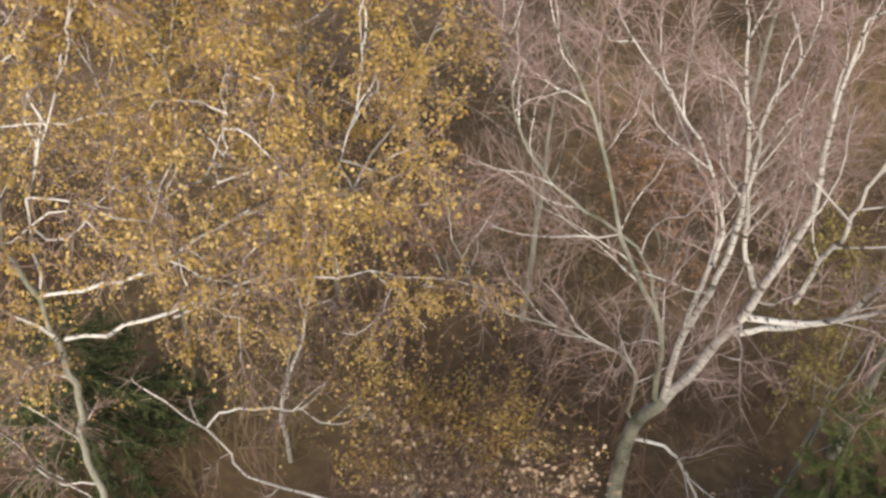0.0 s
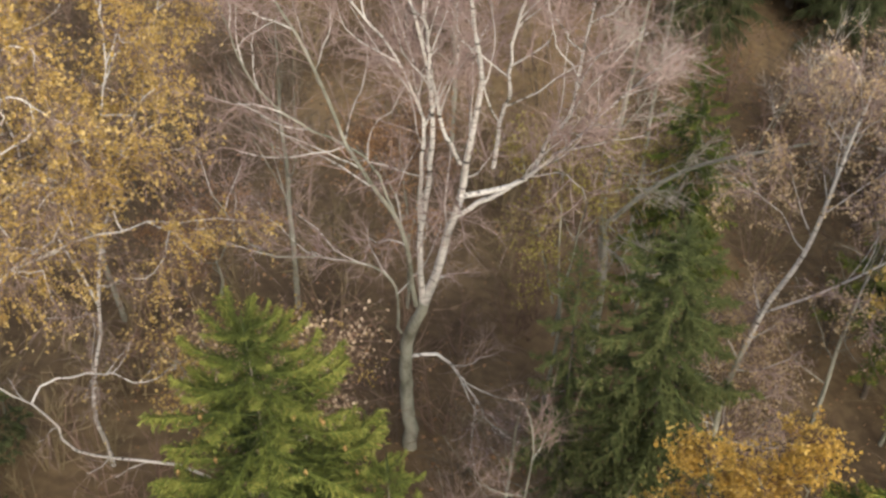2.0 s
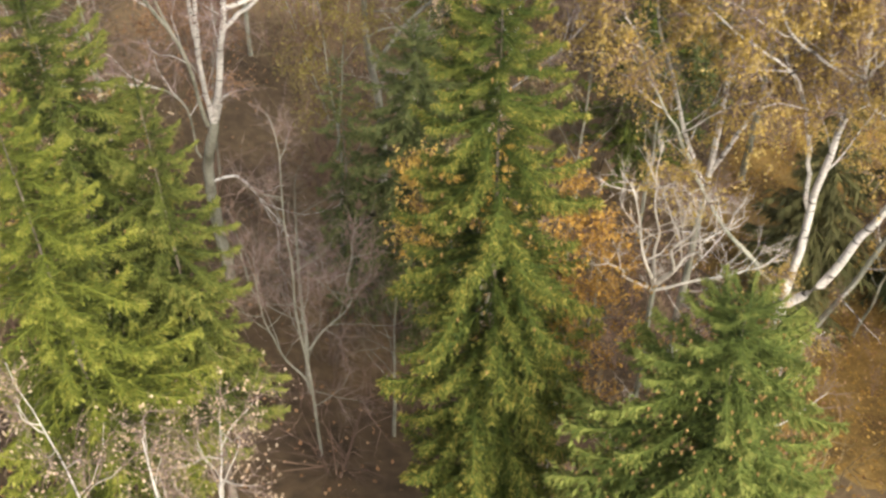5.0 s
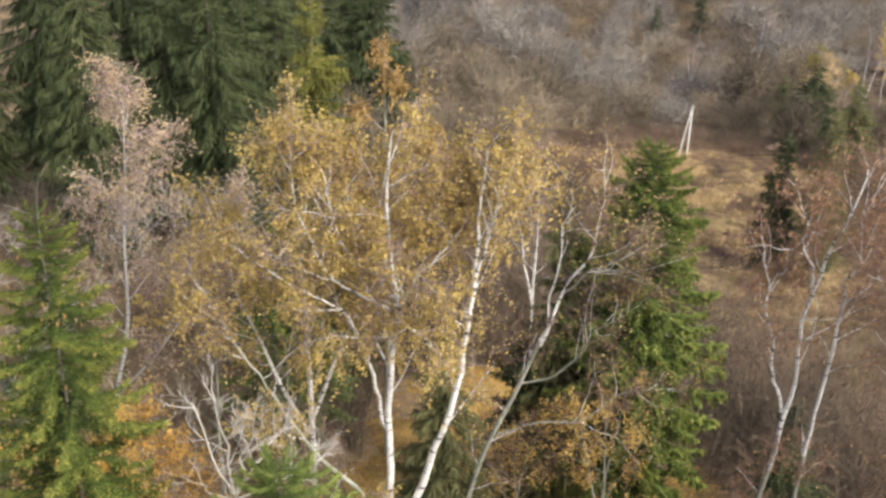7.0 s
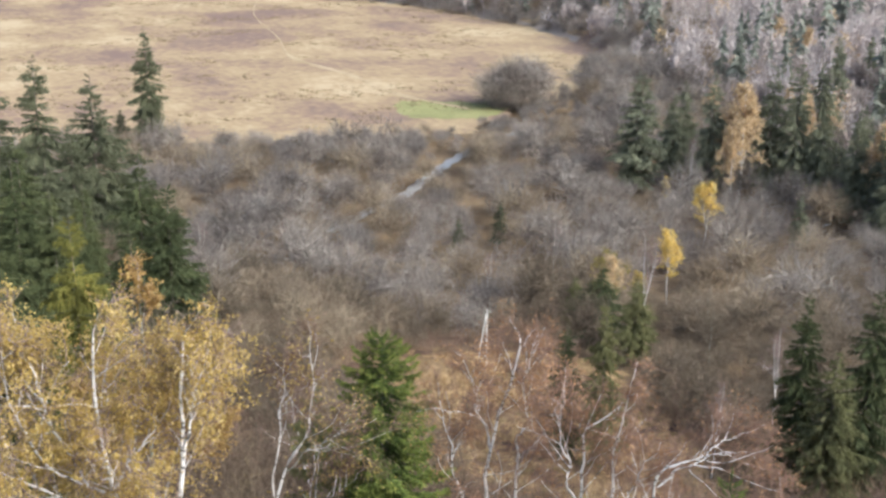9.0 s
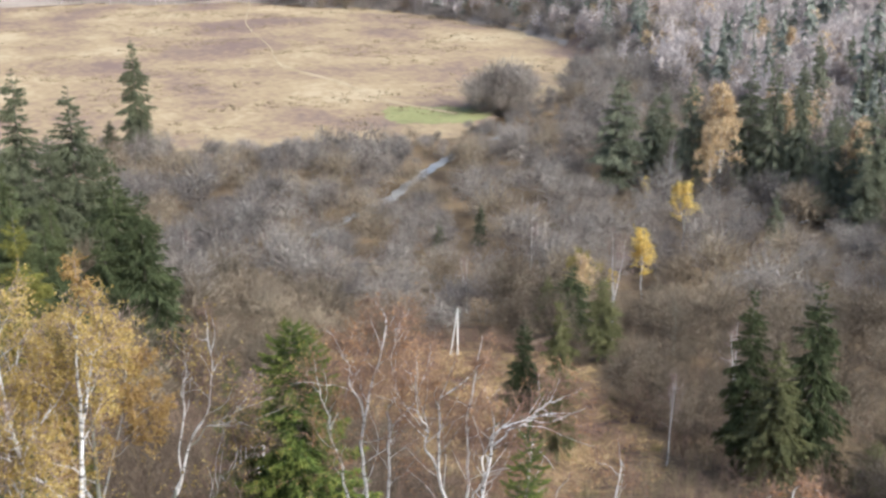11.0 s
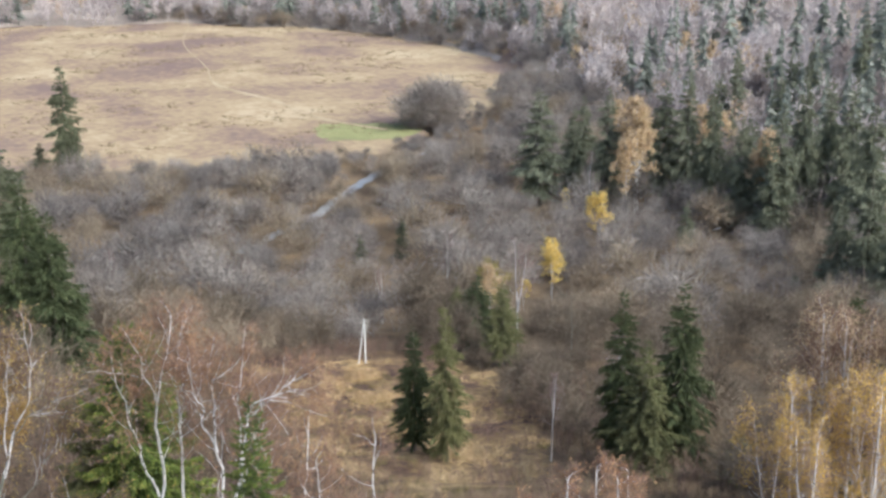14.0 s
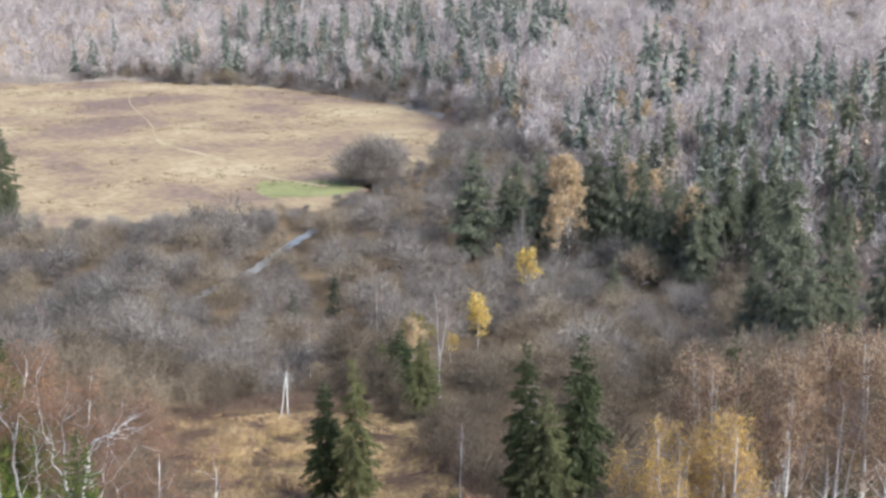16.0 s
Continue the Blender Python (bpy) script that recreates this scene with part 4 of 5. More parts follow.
# the bare birch with many rising limbs
grown("birch", -10.1, 34.9, [
    ([(-10.1, 34.9, 32), (-9.95, 34.4, 36), (-9.6, 33.4, 40.8), (-8.95, 32.7, 43.6)], 0.276, 0.163),
    ([(-8.95, 32.7, 43.6), (-8.2, 32, 46.3), (-7.65, 31.2, 49.2), (-7.3, 30.4, 52.2), (-7.1, 30.1, 53.4), (-7.2, 29.4, 55.8), (-7.1, 28.8, 58.4)], 0.131, 0.018),
    ([(-9.0, 32.6, 43.8), (-8.75, 31.5, 47.9), (-8.35, 30.8, 50.6), (-8.2, 29.8, 54.2), (-8.6, 28.9, 57.8)], 0.094, 0.018),
    ([(-7.65, 31.2, 49.2), (-6.3, 31.1, 50), (-5.7, 30.9, 51.2), (-5.2, 30.3, 53.2), (-4.7, 29.5, 56.4)], 0.070, 0.016),
    ([(-7.7, 31.4, 48.4), (-6.6, 31.2, 49.5), (-5.5, 30.9, 51.1), (-4.6, 30.6, 52.4), (-3.6, 30.2, 54)], 0.066, 0.013),
    ([(-9.2, 32.7, 43.4), (-9.4, 31.2, 48.6), (-10.0, 30.5, 50.9), (-10.5, 29.8, 53.4), (-11.4, 28.8, 56.8)], 0.080, 0.016, BARK_GREY),
    ([(-9.4, 31.3, 48.4), (-9.7, 30.7, 50.2), (-11.2, 30.2, 51.6), (-12.0, 29.7, 53.3), (-12.3, 28.9, 56.2)], 0.036, 0.013, BARK_GREY),
    ([(-8.75, 31.5, 47.9), (-8.5, 30.2, 52.6), (-9.0, 29.6, 54.6), (-10.2, 28.8, 57)], 0.057, 0.014),
    ([(-9.8, 33.2, 41.5), (-10.3, 32, 45.5), (-11.3, 31.9, 45.8), (-12.9, 31.6, 45.9), (-14.0, 30.8, 48.6)], 0.043, 0.013, BARK_GREY),
    ([(-9.6, 33.6, 40.0), (-8.8, 33.6, 40.3), (-8.3, 34, 39.1), (-7.2, 35.1, 35.3), (-6.7, 35.6, 33.6)], 0.051, 0.018),
    ([(-7.6, 30.9, 50.5), (-7.9, 30.3, 52.3), (-8.0, 29.7, 54.5), (-7.7, 28.8, 58)], 0.051, 0.014),
    ([(-6.8, 30.8, 50.6), (-6.3, 29.8, 54.6), (-5.5, 29.0, 58)], 0.051, 0.014),
], "tall leafless silver birch with many rising white limbs", "birches on the slope", BARK_GREY, TWIG_PINK, stem_bark=BARK_BIRCH, thin=0.02, twig_width=0.0068, kink=0.02, trunk_limbs=0, limbs=9, reach=3.3, branches=7, twigs=8, lift=0.75, droop=0.0, limb_from=0.2, twig_len=1.0, open_angle=(0.3, 0.75), wander=0.15, wave=0.08)
# the yellow birch beside it
grown("birch", -20.2, 24.0, [
    ([(-20.2, 24.0, 38.5), (-19.3, 23.9, 45), (-18.9, 24.0, 48.4), (-18.75, 23.9, 50.1)], 0.097, 0.068, BARK_GREY),
    ([(-18.75, 23.9, 50.1), (-18.7, 23.8, 51.6), (-18.8, 23.7, 52.8), (-18.6, 23.7, 54.4), (-18.0, 24.1, 57.2)], 0.058, 0.010, BARK_GREY),
    ([(-18.7, 24.0, 50.0), (-17.6, 25.0, 50.1), (-16.4, 26.1, 50.4), (-15.0, 27.5, 50.0), (-13.4, 29.0, 49.5)], 0.041, 0.010),
    ([(-18.7, 23.9, 51.4), (-17.4, 25.1, 51.6), (-16.7, 25.7, 52.1), (-16.3, 26.0, 52.6), (-15.1, 27.2, 52.8), (-14.4, 27.8, 52.3)], 0.036, 0.010),
    ([(-16.45, 25.9, 52.5), (-16.2, 26.1, 53.3), (-16.0, 26.1, 54.4), (-15.7, 26.3, 56)], 0.022, 0.010),
    ([(-17.2, 25.4, 50.0), (-16.0, 26.5, 50.8), (-15.2, 27.1, 52.6), (-14.4, 27.7, 54.3), (-14.1, 27.8, 57)], 0.036, 0.010),
    ([(-18.7, 23.9, 51.6), (-18.2, 24.1, 54.5), (-17.6, 24.5, 55.9), (-17.0, 24.9, 58.4)], 0.029, 0.010),
], "silver birch still thick with yellow leaves", "birches on the slope", BARK_BIRCH, TWIG_BIRCH, leaf_mat=LEAF_STRAW, limbs=9, reach=3.0, branches=8, twigs=8, leaves=30000, leaf_size=0.072, limb_from=0.2, droop=0.5, wave=0.11, wander=0.36, leaf_base=8.5, thin=0.024, clump=2.6, kink=0.045)
grown("birch", -14.0, 29.4, [
    ([(-14.0, 29.4, 36), (-15.4, 27.8, 41.0), (-16.9, 26.3, 42.9), (-17.3, 25.6, 45.8), (-18.0, 24.9, 47.7)], 0.05, 0.016),
    ([(-17.3, 25.6, 45.8), (-16.9, 26.1, 46.3), (-16.2, 26.7, 45.9), (-15.1, 27.9, 44.6), (-14.4, 28.5, 44.9)], 0.026, 0.01),
], "leaning dead birch with crooked pale limbs", "birches on the slope", BARK_BIRCH, TWIG_BIRCH, limbs=4, reach=1.2, branches=3, twigs=3, limb_from=0.3, wave=0.1, kink=0.04)
grown("birch", -19.4, 30.6, [
    ([(-19.4, 30.6, 34), (-18.4, 30.1, 41.5), (-17.1, 30.2, 46.6), (-15.8, 30.5, 50.7), (-14.8, 30.8, 53.2), (-13.9, 31.1, 56)], 0.077, 0.010),
    ([(-17.1, 30.2, 46.6), (-17.5, 29.6, 49.8), (-17.5, 29.2, 53), (-17.4, 29, 57)], 0.039, 0.010),
    ([(-17.7, 30.1, 44.6), (-19.4, 31, 50), (-20.6, 33, 56)], 0.034, 0.010),
], "forked silver birch with thinning yellow leaves", "birches on the slope", BARK_BIRCH, TWIG_BIRCH, leaf_mat=LEAF_STRAW, limbs=11, reach=3.4, branches=8, twigs=8, leaves=16000, leaf_size=0.085, limb_from=0.25, droop=0.5, wave=0.14, wander=0.34, leaf_base=13.0, thin=0.02, clump=2.4, kink=0.04)
grown("birch", -23.4, 31.5, [([(-23.4, 31.5, 33), (-22.8, 31.0, 42), (-22.0, 30.4, 51), (-21.4, 30.0, 60)], 0.068, 0.015), ([(-22.6, 30.8, 44), (-20.8, 30.4, 50), (-19.4, 30.2, 57)], 0.034, 0.010), ([(-22.3, 30.6, 46), (-24.0, 30.4, 52), (-25.2, 30.0, 58)], 0.034, 0.010)],
    "silver birch full of yellow leaves behind others", "birches on the slope", BARK_GREY, TWIG_BIRCH, stem_bark=BARK_BIRCH, leaf_mat=LEAF_STRAW, limbs=11, reach=3.4, branches=7, twigs=7, leaves=34000, leaf_size=0.095, limb_from=0.3, droop=0.4, wave=0.12, leaf_base=12.0, clump=2.2, kink=0.04, thin=0.018)
# the great yellow birch: three stems from one fork
grown("birch", 9.1, 25.6, [
    ([(9.1, 25.6, 32), (9.2, 25.0, 39), (9.15, 24.7, 43.6)], 0.227, 0.168),
    ([(9.15, 24.7, 43.4), (9.1, 24.5, 47.3), (9.15, 24.4, 50), (9.25, 24.3, 51.6), (9.1, 24.2, 53.6), (8.95, 24.1, 55.5), (9.1, 23.9, 57.6)], 0.143, 0.029),
    ([(9.2, 24.7, 43.2), (10.0, 24.4, 44.4), (10.55, 24.2, 46.4), (11.15, 23.9, 48.9), (11.45, 23.6, 51.7), (11.5, 23.5, 54.4), (11.65, 23.3, 57.2)], 0.143, 0.029),
    ([(11.5, 23.55, 53), (11.85, 23.4, 54.8), (12.25, 23.2, 56.2)], 0.063, 0.021),
    ([(11.0, 23.9, 49.6), (10.4, 24.0, 50.5), (9.5, 24.2, 51.6), (9.1, 24.2, 53.2)], 0.076, 0.025),
    ([(9.1, 24.7, 43.5), (8.4, 24.9, 44.4), (6.9, 25.2, 46.3), (5.6, 25.4, 48.8), (4.5, 25.6, 50.8), (3.9, 25.7, 52.4)], 0.082, 0.02, BARK_GREY),
    ([(9.1, 24.6, 46.8), (8.8, 24.6, 48.2), (8.3, 24.6, 50.4), (7.8, 24.7, 51.7), (6.7, 24.9, 52.5), (5.2, 25.3, 53.6)], 0.076, 0.017),
    ([(9.15, 24.35, 50.6), (8.3, 24.5, 53), (7.7, 24.6, 54.4), (7.3, 24.6, 56.4)], 0.050, 0.017),
    ([(9.2, 24.3, 51.8), (7.4, 24.7, 53.2), (6.6, 24.8, 54.9), (6.5, 24.8, 57)], 0.050, 0.017),
    ([(9.3, 24.3, 51.6), (10.2, 23.9, 53.5), (10.9, 23.7, 54.4)], 0.050, 0.017),
], "large silver birch of three stems with golden-yellow leaves", "birches on the slope", BARK_BIRCH, TWIG_BIRCH, leaf_mat=LEAF_YELLOW, limbs=9, reach=3.1, branches=8, twigs=7, leaves=42000, leaf_size=0.085, limb_from=0.3, droop=0.4, leaf_base=7.5, thin=0.02, clump=1.8, kink=0.025)
grown("birch", 7.4, 29.6, [([(7.4, 29.6, 30), (7.3, 29.1, 38), (7.3, 28.7, 44)], 0.16, 0.11), ([(7.3, 28.7, 43.8), (7.2, 28.3, 50), (7.15, 28.1, 56)], 0.11, 0.03), ([(7.3, 28.7, 44), (5.6, 28.4, 49), (4.6, 28.2, 53)], 0.08, 0.025), ([(7.3, 28.6, 45), (9.0, 28.2, 50), (9.9, 28.0, 54.6)], 0.08, 0.025)],
    "silver birch with a full crown of yellow leaves", "birches on the slope", BARK_GREY, TWIG_BIRCH, stem_bark=BARK_BIRCH, leaf_mat=LEAF_YELLOW, limbs=11, reach=3.2, branches=7, twigs=6, leaves=15000, leaf_size=0.092, limb_from=0.3, leaf_base=12.0)
grown("birch", 14.4, 48.2, [([(14.4, 48.2, 26), (14.5, 48.1, 36), (14.4, 48, 49.8)], 0.2, 0.03), ([(14.5, 48.1, 35), (12.8, 48, 41), (12.2, 47.8, 45.6)], 0.08, 0.025), ([(14.5, 48.1, 36), (16.2, 47.8, 42), (16.8, 47.6, 46)], 0.08, 0.025)],
    "silver birch with a pointed crown of apricot-yellow leaves", "birches on the slope", BARK_GREY, TWIG_BIRCH, stem_bark=BARK_BIRCH, leaf_mat=LEAF_AMBER, limbs=13, reach=3.4, branches=7, twigs=6, leaves=30000, leaf_size=0.125, limb_from=0.3, leaf_base=6.0)
# the lightly leaved white birch
grown("birch", 0.9, 34.6, [
    ([(0.9, 34.6, 30), (0.4, 34.5, 35), (0.25, 34.4, 39), (0.55, 34.25, 42.4)], 0.12, 0.085), ([(0.5, 34.25, 42), (0.75, 34.1, 43.6), (1.5, 34, 46.8), (1.9, 34, 51), (2.2, 34.4, 55)], 0.09, 0.015),
    ([(0.8, 34.2, 43.4), (2.4, 33.6, 45.4), (4.2, 33, 48.4), (5.4, 33, 51)], 0.035, 0.015),
], "slender silver birch with sparse rusty leaves", "birches on the slope", BARK_GREY, TWIG_PINK, stem_bark=BARK_BIRCH, leaf_mat=LEAF_APRICOT, limbs=16, reach=3.6, branches=9, twigs=11, leaves=20000, leaf_size=0.075, limb_from=0.3, droop=0.3)
# grey-trunked aspen behind the dark spruces
grown("aspen", -4.1, 42.5, [([(-4.1, 42.5, 27), (-4.1, 41.6, 38), (-4.2, 40.4, 41.6), (-4.0, 39.2, 46), (-3.6, 38.4, 51)], 0.26, 0.03),
    ([(-4.1, 41.2, 39.6), (-1.6, 40, 43.6), (2.0, 38.6, 46.4), (5, 38, 48)], 0.09, 0.02)],
    "leafless aspen with a straight grey trunk", "birches on the slope", BARK_GREY, TWIG_PALE, "aspen tree", limbs=9, reach=3.6, branches=7, twigs=10, limb_from=0.45, droop=0.0)
# small bare birch in front
grown("birch", -5.2, 24.6, [([(-5.2, 24.6, 34), (-5.0, 23.7, 43), (-4.9, 22.9, 48), (-4.8, 22.6, 51)], 0.06, 0.012),
    ([(-5.1, 24.0, 40), (-6.2, 23.7, 43.5), (-6.4, 23.4, 46.5)], 0.035, 0.01), ([(-5.0, 23.8, 42), (-3.8, 23.4, 44.5), (-3.3, 23.0, 47)], 0.035, 0.01)],
    "young leafless birch with purple-brown twigs", "birches on the slope", BARK_GREY, TWIG_BIRCH, limbs=11, reach=2.4, branches=6, twigs=6, limb_from=0.25, droop=0.0, wave=0.1, twig_width=0.008)
# pale dead tree between the spruces
grown("dead_tree", 4.3, 20.4, [([(4.3, 20.4, 34), (4.0, 19.3, 44), (3.8, 18.5, 50.8)], 0.11, 0.06), ([(3.8, 18.5, 50.7), (3.4, 18.3, 52), (3.0, 18.3, 53.8)], 0.04, 0.01), ([(3.8, 18.5, 50.7), (3.7, 18.7, 52), (3.5, 18.7, 53.9)], 0.04, 0.01), ([(3.8, 18.5, 50.7), (4.1, 18.3, 51.8), (4.4, 18.1, 53.3)], 0.04, 0.01), ([(3.8, 18.5, 50.7), (4.4, 18.5, 51.6), (5.1, 18.5, 52.6)], 0.04, 0.01), ([(3.8, 18.5, 50.6), (4.7, 18.4, 51), (5.8, 18.2, 51.6)], 0.035, 0.01), ([(3.8, 18.5, 50.6), (3.2, 18.6, 51), (2.6, 18.6, 51.5)], 0.035, 0.01)],
    "bleached leafless tree with a fan of bare boughs", "", BARK_GREY, TWIG_PALE, "dead tree", limbs=5, reach=1.3, branches=3, twigs=3, limb_from=0.35, droop=-0.1, twig_width=0.008, stem_bark=BARK_BLEACHED, twig_len=0.5)
grown("rowan", 2.1, 20.6, [([(2.1, 20.6, 33), (2.0, 19.6, 44), (1.9, 18.9, 53)], 0.08, 0.015), ([(2.0, 19.6, 44), (2.6, 19.2, 48.5), (2.6, 19.0, 52)], 0.045, 0.012)],
    "small rowan holding withered orange leaves", "", BARK_GREY, TWIG_RUST, "rowan tree", leaf_mat=LEAF_OCHRE, limbs=9, reach=1.4, branches=6, twigs=8, leaves=9000, limb_from=0.4, leaf_size=0.075)
# bushes with faded leaves at the feet of the yellow birches
for bx, by, top, n, mat, size, what in ((-11.0, 25.5, 50.6, 2000, LEAF_PALE, 1.9, "bush of twiggy boughs with faded pinkish leaves"), (-0.1, 25.6, 48.8, 13000, LEAF_GOLD, 1.8, "young maple with a rounded golden crown"), (20.5, 33.5, 41, 5200, LEAF_GOLD, 2.8, "young maple with a rounded golden crown"), (17.5, 36.5, 37, 3500, LEAF_GOLD, 2.6, "young maple with a rounded golden crown"), (-13.4, 28.4, 46.6, 3600, LEAF_STRAW, 2.2, "bushy birch sapling with yellow leaves"), (-13.5, 30.5, 44, 3500, LEAF_YELLOW, 2.6, "bushy birch sapling with yellow leaves"), (-2.5, 45.0, 41, 4000, LEAF_OLIVE, 3.2, "willow bush with olive-yellow leaves"), (-5.6, 37.2, 47.2, 5200, LEAF_OLIVE, 2.6, "willow bush with olive-yellow leaves"), (-11.9, 42.9, 42.6, 5200, LEAF_RUST, 2.2, "bush holding dense rusty leaves"), (-19.0, 40.5, 39.0, 4200, LEAF_RUST, 2.8, "bush holding dense rusty leaves")):
    z = ground_at(bx, by)
    grown("sapling", bx, by, [([(bx, by, z), (bx + 0.3, by - 0.4, (z + top) / 2), (bx + 0.1, by - 0.6, top - 1.5)], 0.08, 0.02), ([(bx + 0.2, by - 0.3, z + (top - z) * 0.4), (bx + 1.2, by, top - 1)], 0.05, 0.012), ([(bx + 0.1, by - 0.2, z + (top - z) * 0.5), (bx - 1.1, by - 0.4, top - 1.4)], 0.05, 0.012)],
        what, "", BARK_GREY, TWIG_RUST, "sapling", leaf_mat=mat, limbs=8, reach=size, branches=6, twigs=8, leaves=n, limb_from=0.4, clump=2.2)

z = ground_at(-5.6, 11.8)
grown("sapling", -5.6, 11.8, [([(-5.6, 11.8, z), (-5.5, 11.7, z + 9), (-5.3, 11.6, 54.6)], 0.07, 0.015), ([(-5.5, 11.7, z + 8), (-6.6, 11.8, z + 12), (-7.0, 11.9, 55)], 0.04, 0.01), ([(-5.5, 11.7, z + 9), (-4.6, 11.9, z + 12), (-4.2, 12.1, 54.4)], 0.04, 0.01)],
    "pale twiggy young birch with a few faded leaves", "", BARK_BIRCH, TWIG_BIRCH, "sapling", leaf_mat=LEAF_PALE, limbs=9, reach=1.9, branches=5, twigs=5, leaves=1500, limb_bark=BARK_BLEACHED, limb_from=0.45, leaf_size=0.06, twig_width=0.006, droop=0.2)
# birches with white stems and rusty tops, lower on the slope
WHITE = dict(bark=BARK_GREY, twig=TWIG_RUSSET, stem_bark=BARK_BIRCH, leaf_mat=LEAF_RUST, leaf_size=0.075, branches=7, twigs=8, twig_width=0.0072, twig_len=0.9, limb_from=0.35, thin=0.016, wave=0.12, kink=0.03, clump=1.8)
grown("birch", 11.9, 30.0, [([(11.9, 30.0, 31), (12.6, 29.6, 36.6), (13.3, 29.3, 39.3), (13.9, 29.1, 42.2), (14.95, 28.6, 45.2), (15.5, 28.3, 47.2)], 0.119, 0.073), ([(15.5, 28.3, 47.0), (15.9, 28.1, 48.4), (16.7, 27.9, 50.4), (17.2, 27.7, 52.4), (17.1, 27.7, 54.2)], 0.068, 0.015, BARK_BIRCH), ([(15.7, 28.2, 47.9), (15.9, 28.2, 50.3), (16.1, 28.1, 52), (16.2, 28.0, 53.6)], 0.041, 0.012, BARK_BIRCH), ([(14.95, 28.6, 45.2), (16.4, 28.0, 46), (17.4, 27.6, 47.7), (18.4, 27.2, 48.7)], 0.036, 0.009), ([(14.1, 29.0, 42.7), (15.8, 28.3, 43.5), (17.1, 27.7, 43.8), (18.3, 27.2, 45.1), (19.8, 26.5, 45.6)], 0.036, 0.009), ([(16.2, 28.1, 49.2), (17.2, 27.6, 50.2), (18.2, 27.2, 51)], 0.030, 0.009)],
    "leaning birch, grey below and white above, nearly leafless", "white birches", BARK_GREY, TWIG_RUST, leaf_mat=LEAF_YELLOW, limbs=9, reach=2.6, branches=6, twigs=7, leaves=2200, limb_from=0.4, thin=0.016, wave=0.1, limb_bark=BARK_BIRCH)
grown("birch", 21.0, 22.3, [([(21.0, 22.3, 33), (21.1, 22.0, 40), (21.25, 21.8, 45.6)], 0.106, 0.087), ([(21.25, 21.8, 45.4), (21.5, 21.7, 50.7), (21.6, 21.7, 52.2), (22.1, 21.5, 54), (22.4, 21.4, 56)], 0.085, 0.027), ([(21.3, 21.8, 47.7), (20.9, 21.9, 49.5), (20.4, 22.1, 51.2), (20.0, 22.2, 53.6)], 0.058, 0.022), ([(21.6, 21.7, 52.2), (21.2, 21.8, 53.5), (20.8, 21.9, 55)], 0.042, 0.016)],
    "silver birch with white stems and a few rusty leaves", "white birches", limbs=9, reach=2.5, leaves=3600, **WHITE)
grown("birch", 22.4, 22.0, [([(22.4, 22.0, 33), (22.3, 21.7, 40), (22.25, 21.5, 46)], 0.095, 0.076), ([(22.25, 21.5, 45.8), (22.4, 21.4, 50), (22.6, 21.4, 51.9), (23.3, 21.2, 52.8), (23.8, 21.0, 54)], 0.074, 0.025), ([(22.5, 21.4, 51.2), (22.5, 21.4, 53), (22.8, 21.3, 55.6)], 0.048, 0.019)],
    "silver birch with a kinked white stem", "white birches", limbs=9, reach=2.5, leaves=2600, **WHITE)
grown("birch", 23.6, 18.9, [([(23.6, 18.9, 34), (23.45, 18.5, 41), (23.35, 18.2, 47)], 0.095, 0.076), ([(23.35, 18.2, 46.8), (23.2, 18.3, 51.4), (23.1, 18.3, 53.2), (23.2, 18.3, 54.2), (23.9, 18.0, 54.8)], 0.074, 0.027), ([(23.2, 18.3, 51), (22.6, 18.4, 53), (22.3, 18.4, 55)], 0.042, 0.019)],
    "silver birch with white stems and bare tops", "white birches", limbs=9, reach=2.4, leaves=1800, **WHITE)
grown("birch", 24.0, 18.3, [([(24.0, 18.3, 34), (23.95, 18.1, 41), (23.9, 18.0, 47.5)], 0.090, 0.076), ([(23.9, 18.0, 47.3), (24.1, 17.9, 51.4), (24.25, 17.9, 53.8), (24.4, 17.8, 55.6)], 0.069, 0.025), ([(24.0, 18.0, 49.2), (24.7, 17.7, 51.7), (25.0, 17.6, 53.2)], 0.048, 0.019)],
    "silver birch with straight white stems", "white birches", limbs=9, reach=2.4, leaves=1600, **WHITE)
grown("birch", 21.9, 15.6, [([(21.9, 15.6, 35), (22.1, 15.3, 43), (22.5, 15.1, 49)], 0.090, 0.070), ([(22.5, 15.1, 48.8), (23.0, 14.9, 51.8), (23.5, 14.7, 53.4), (23.7, 14.6, 54.5), (24.4, 14.3, 54.9), (25.2, 13.9, 55.2)], 0.069, 0.019), ([(23.5, 14.7, 54), (24.8, 14.1, 55.3), (25.4, 13.8, 55.7)], 0.032, 0.014)],
    "leaning silver birch with a long bare side limb", "white birches", limbs=8, reach=2.2, leaves=900, **WHITE)
for nx, ny, nz, lean in ((27.0, 21.5, 50.5, 0.7), (28.4, 17.6, 51.5, 0.9)):
    z = ground_at(nx, ny)
    grown("birch", nx, ny, [([(nx, ny, z), (nx, ny - 0.6, z + 8)], 0.090, 0.070), ([(nx, ny - 0.6, z + 7.8), (nx + lean * 0.6, ny - 1.2, z + 13), (nx + lean, ny - 1.8, nz)], 0.069, 0.025), ([(nx, ny - 0.8, z + 10), (nx - lean * 1.3, ny - 1.4, z + 14), (nx - lean * 2, ny - 1.8, nz - 0.6)], 0.053, 0.022)],
        "silver birch with a thin rusty crown", "white birches", limbs=10, reach=2.5, leaves=2000, **WHITE)

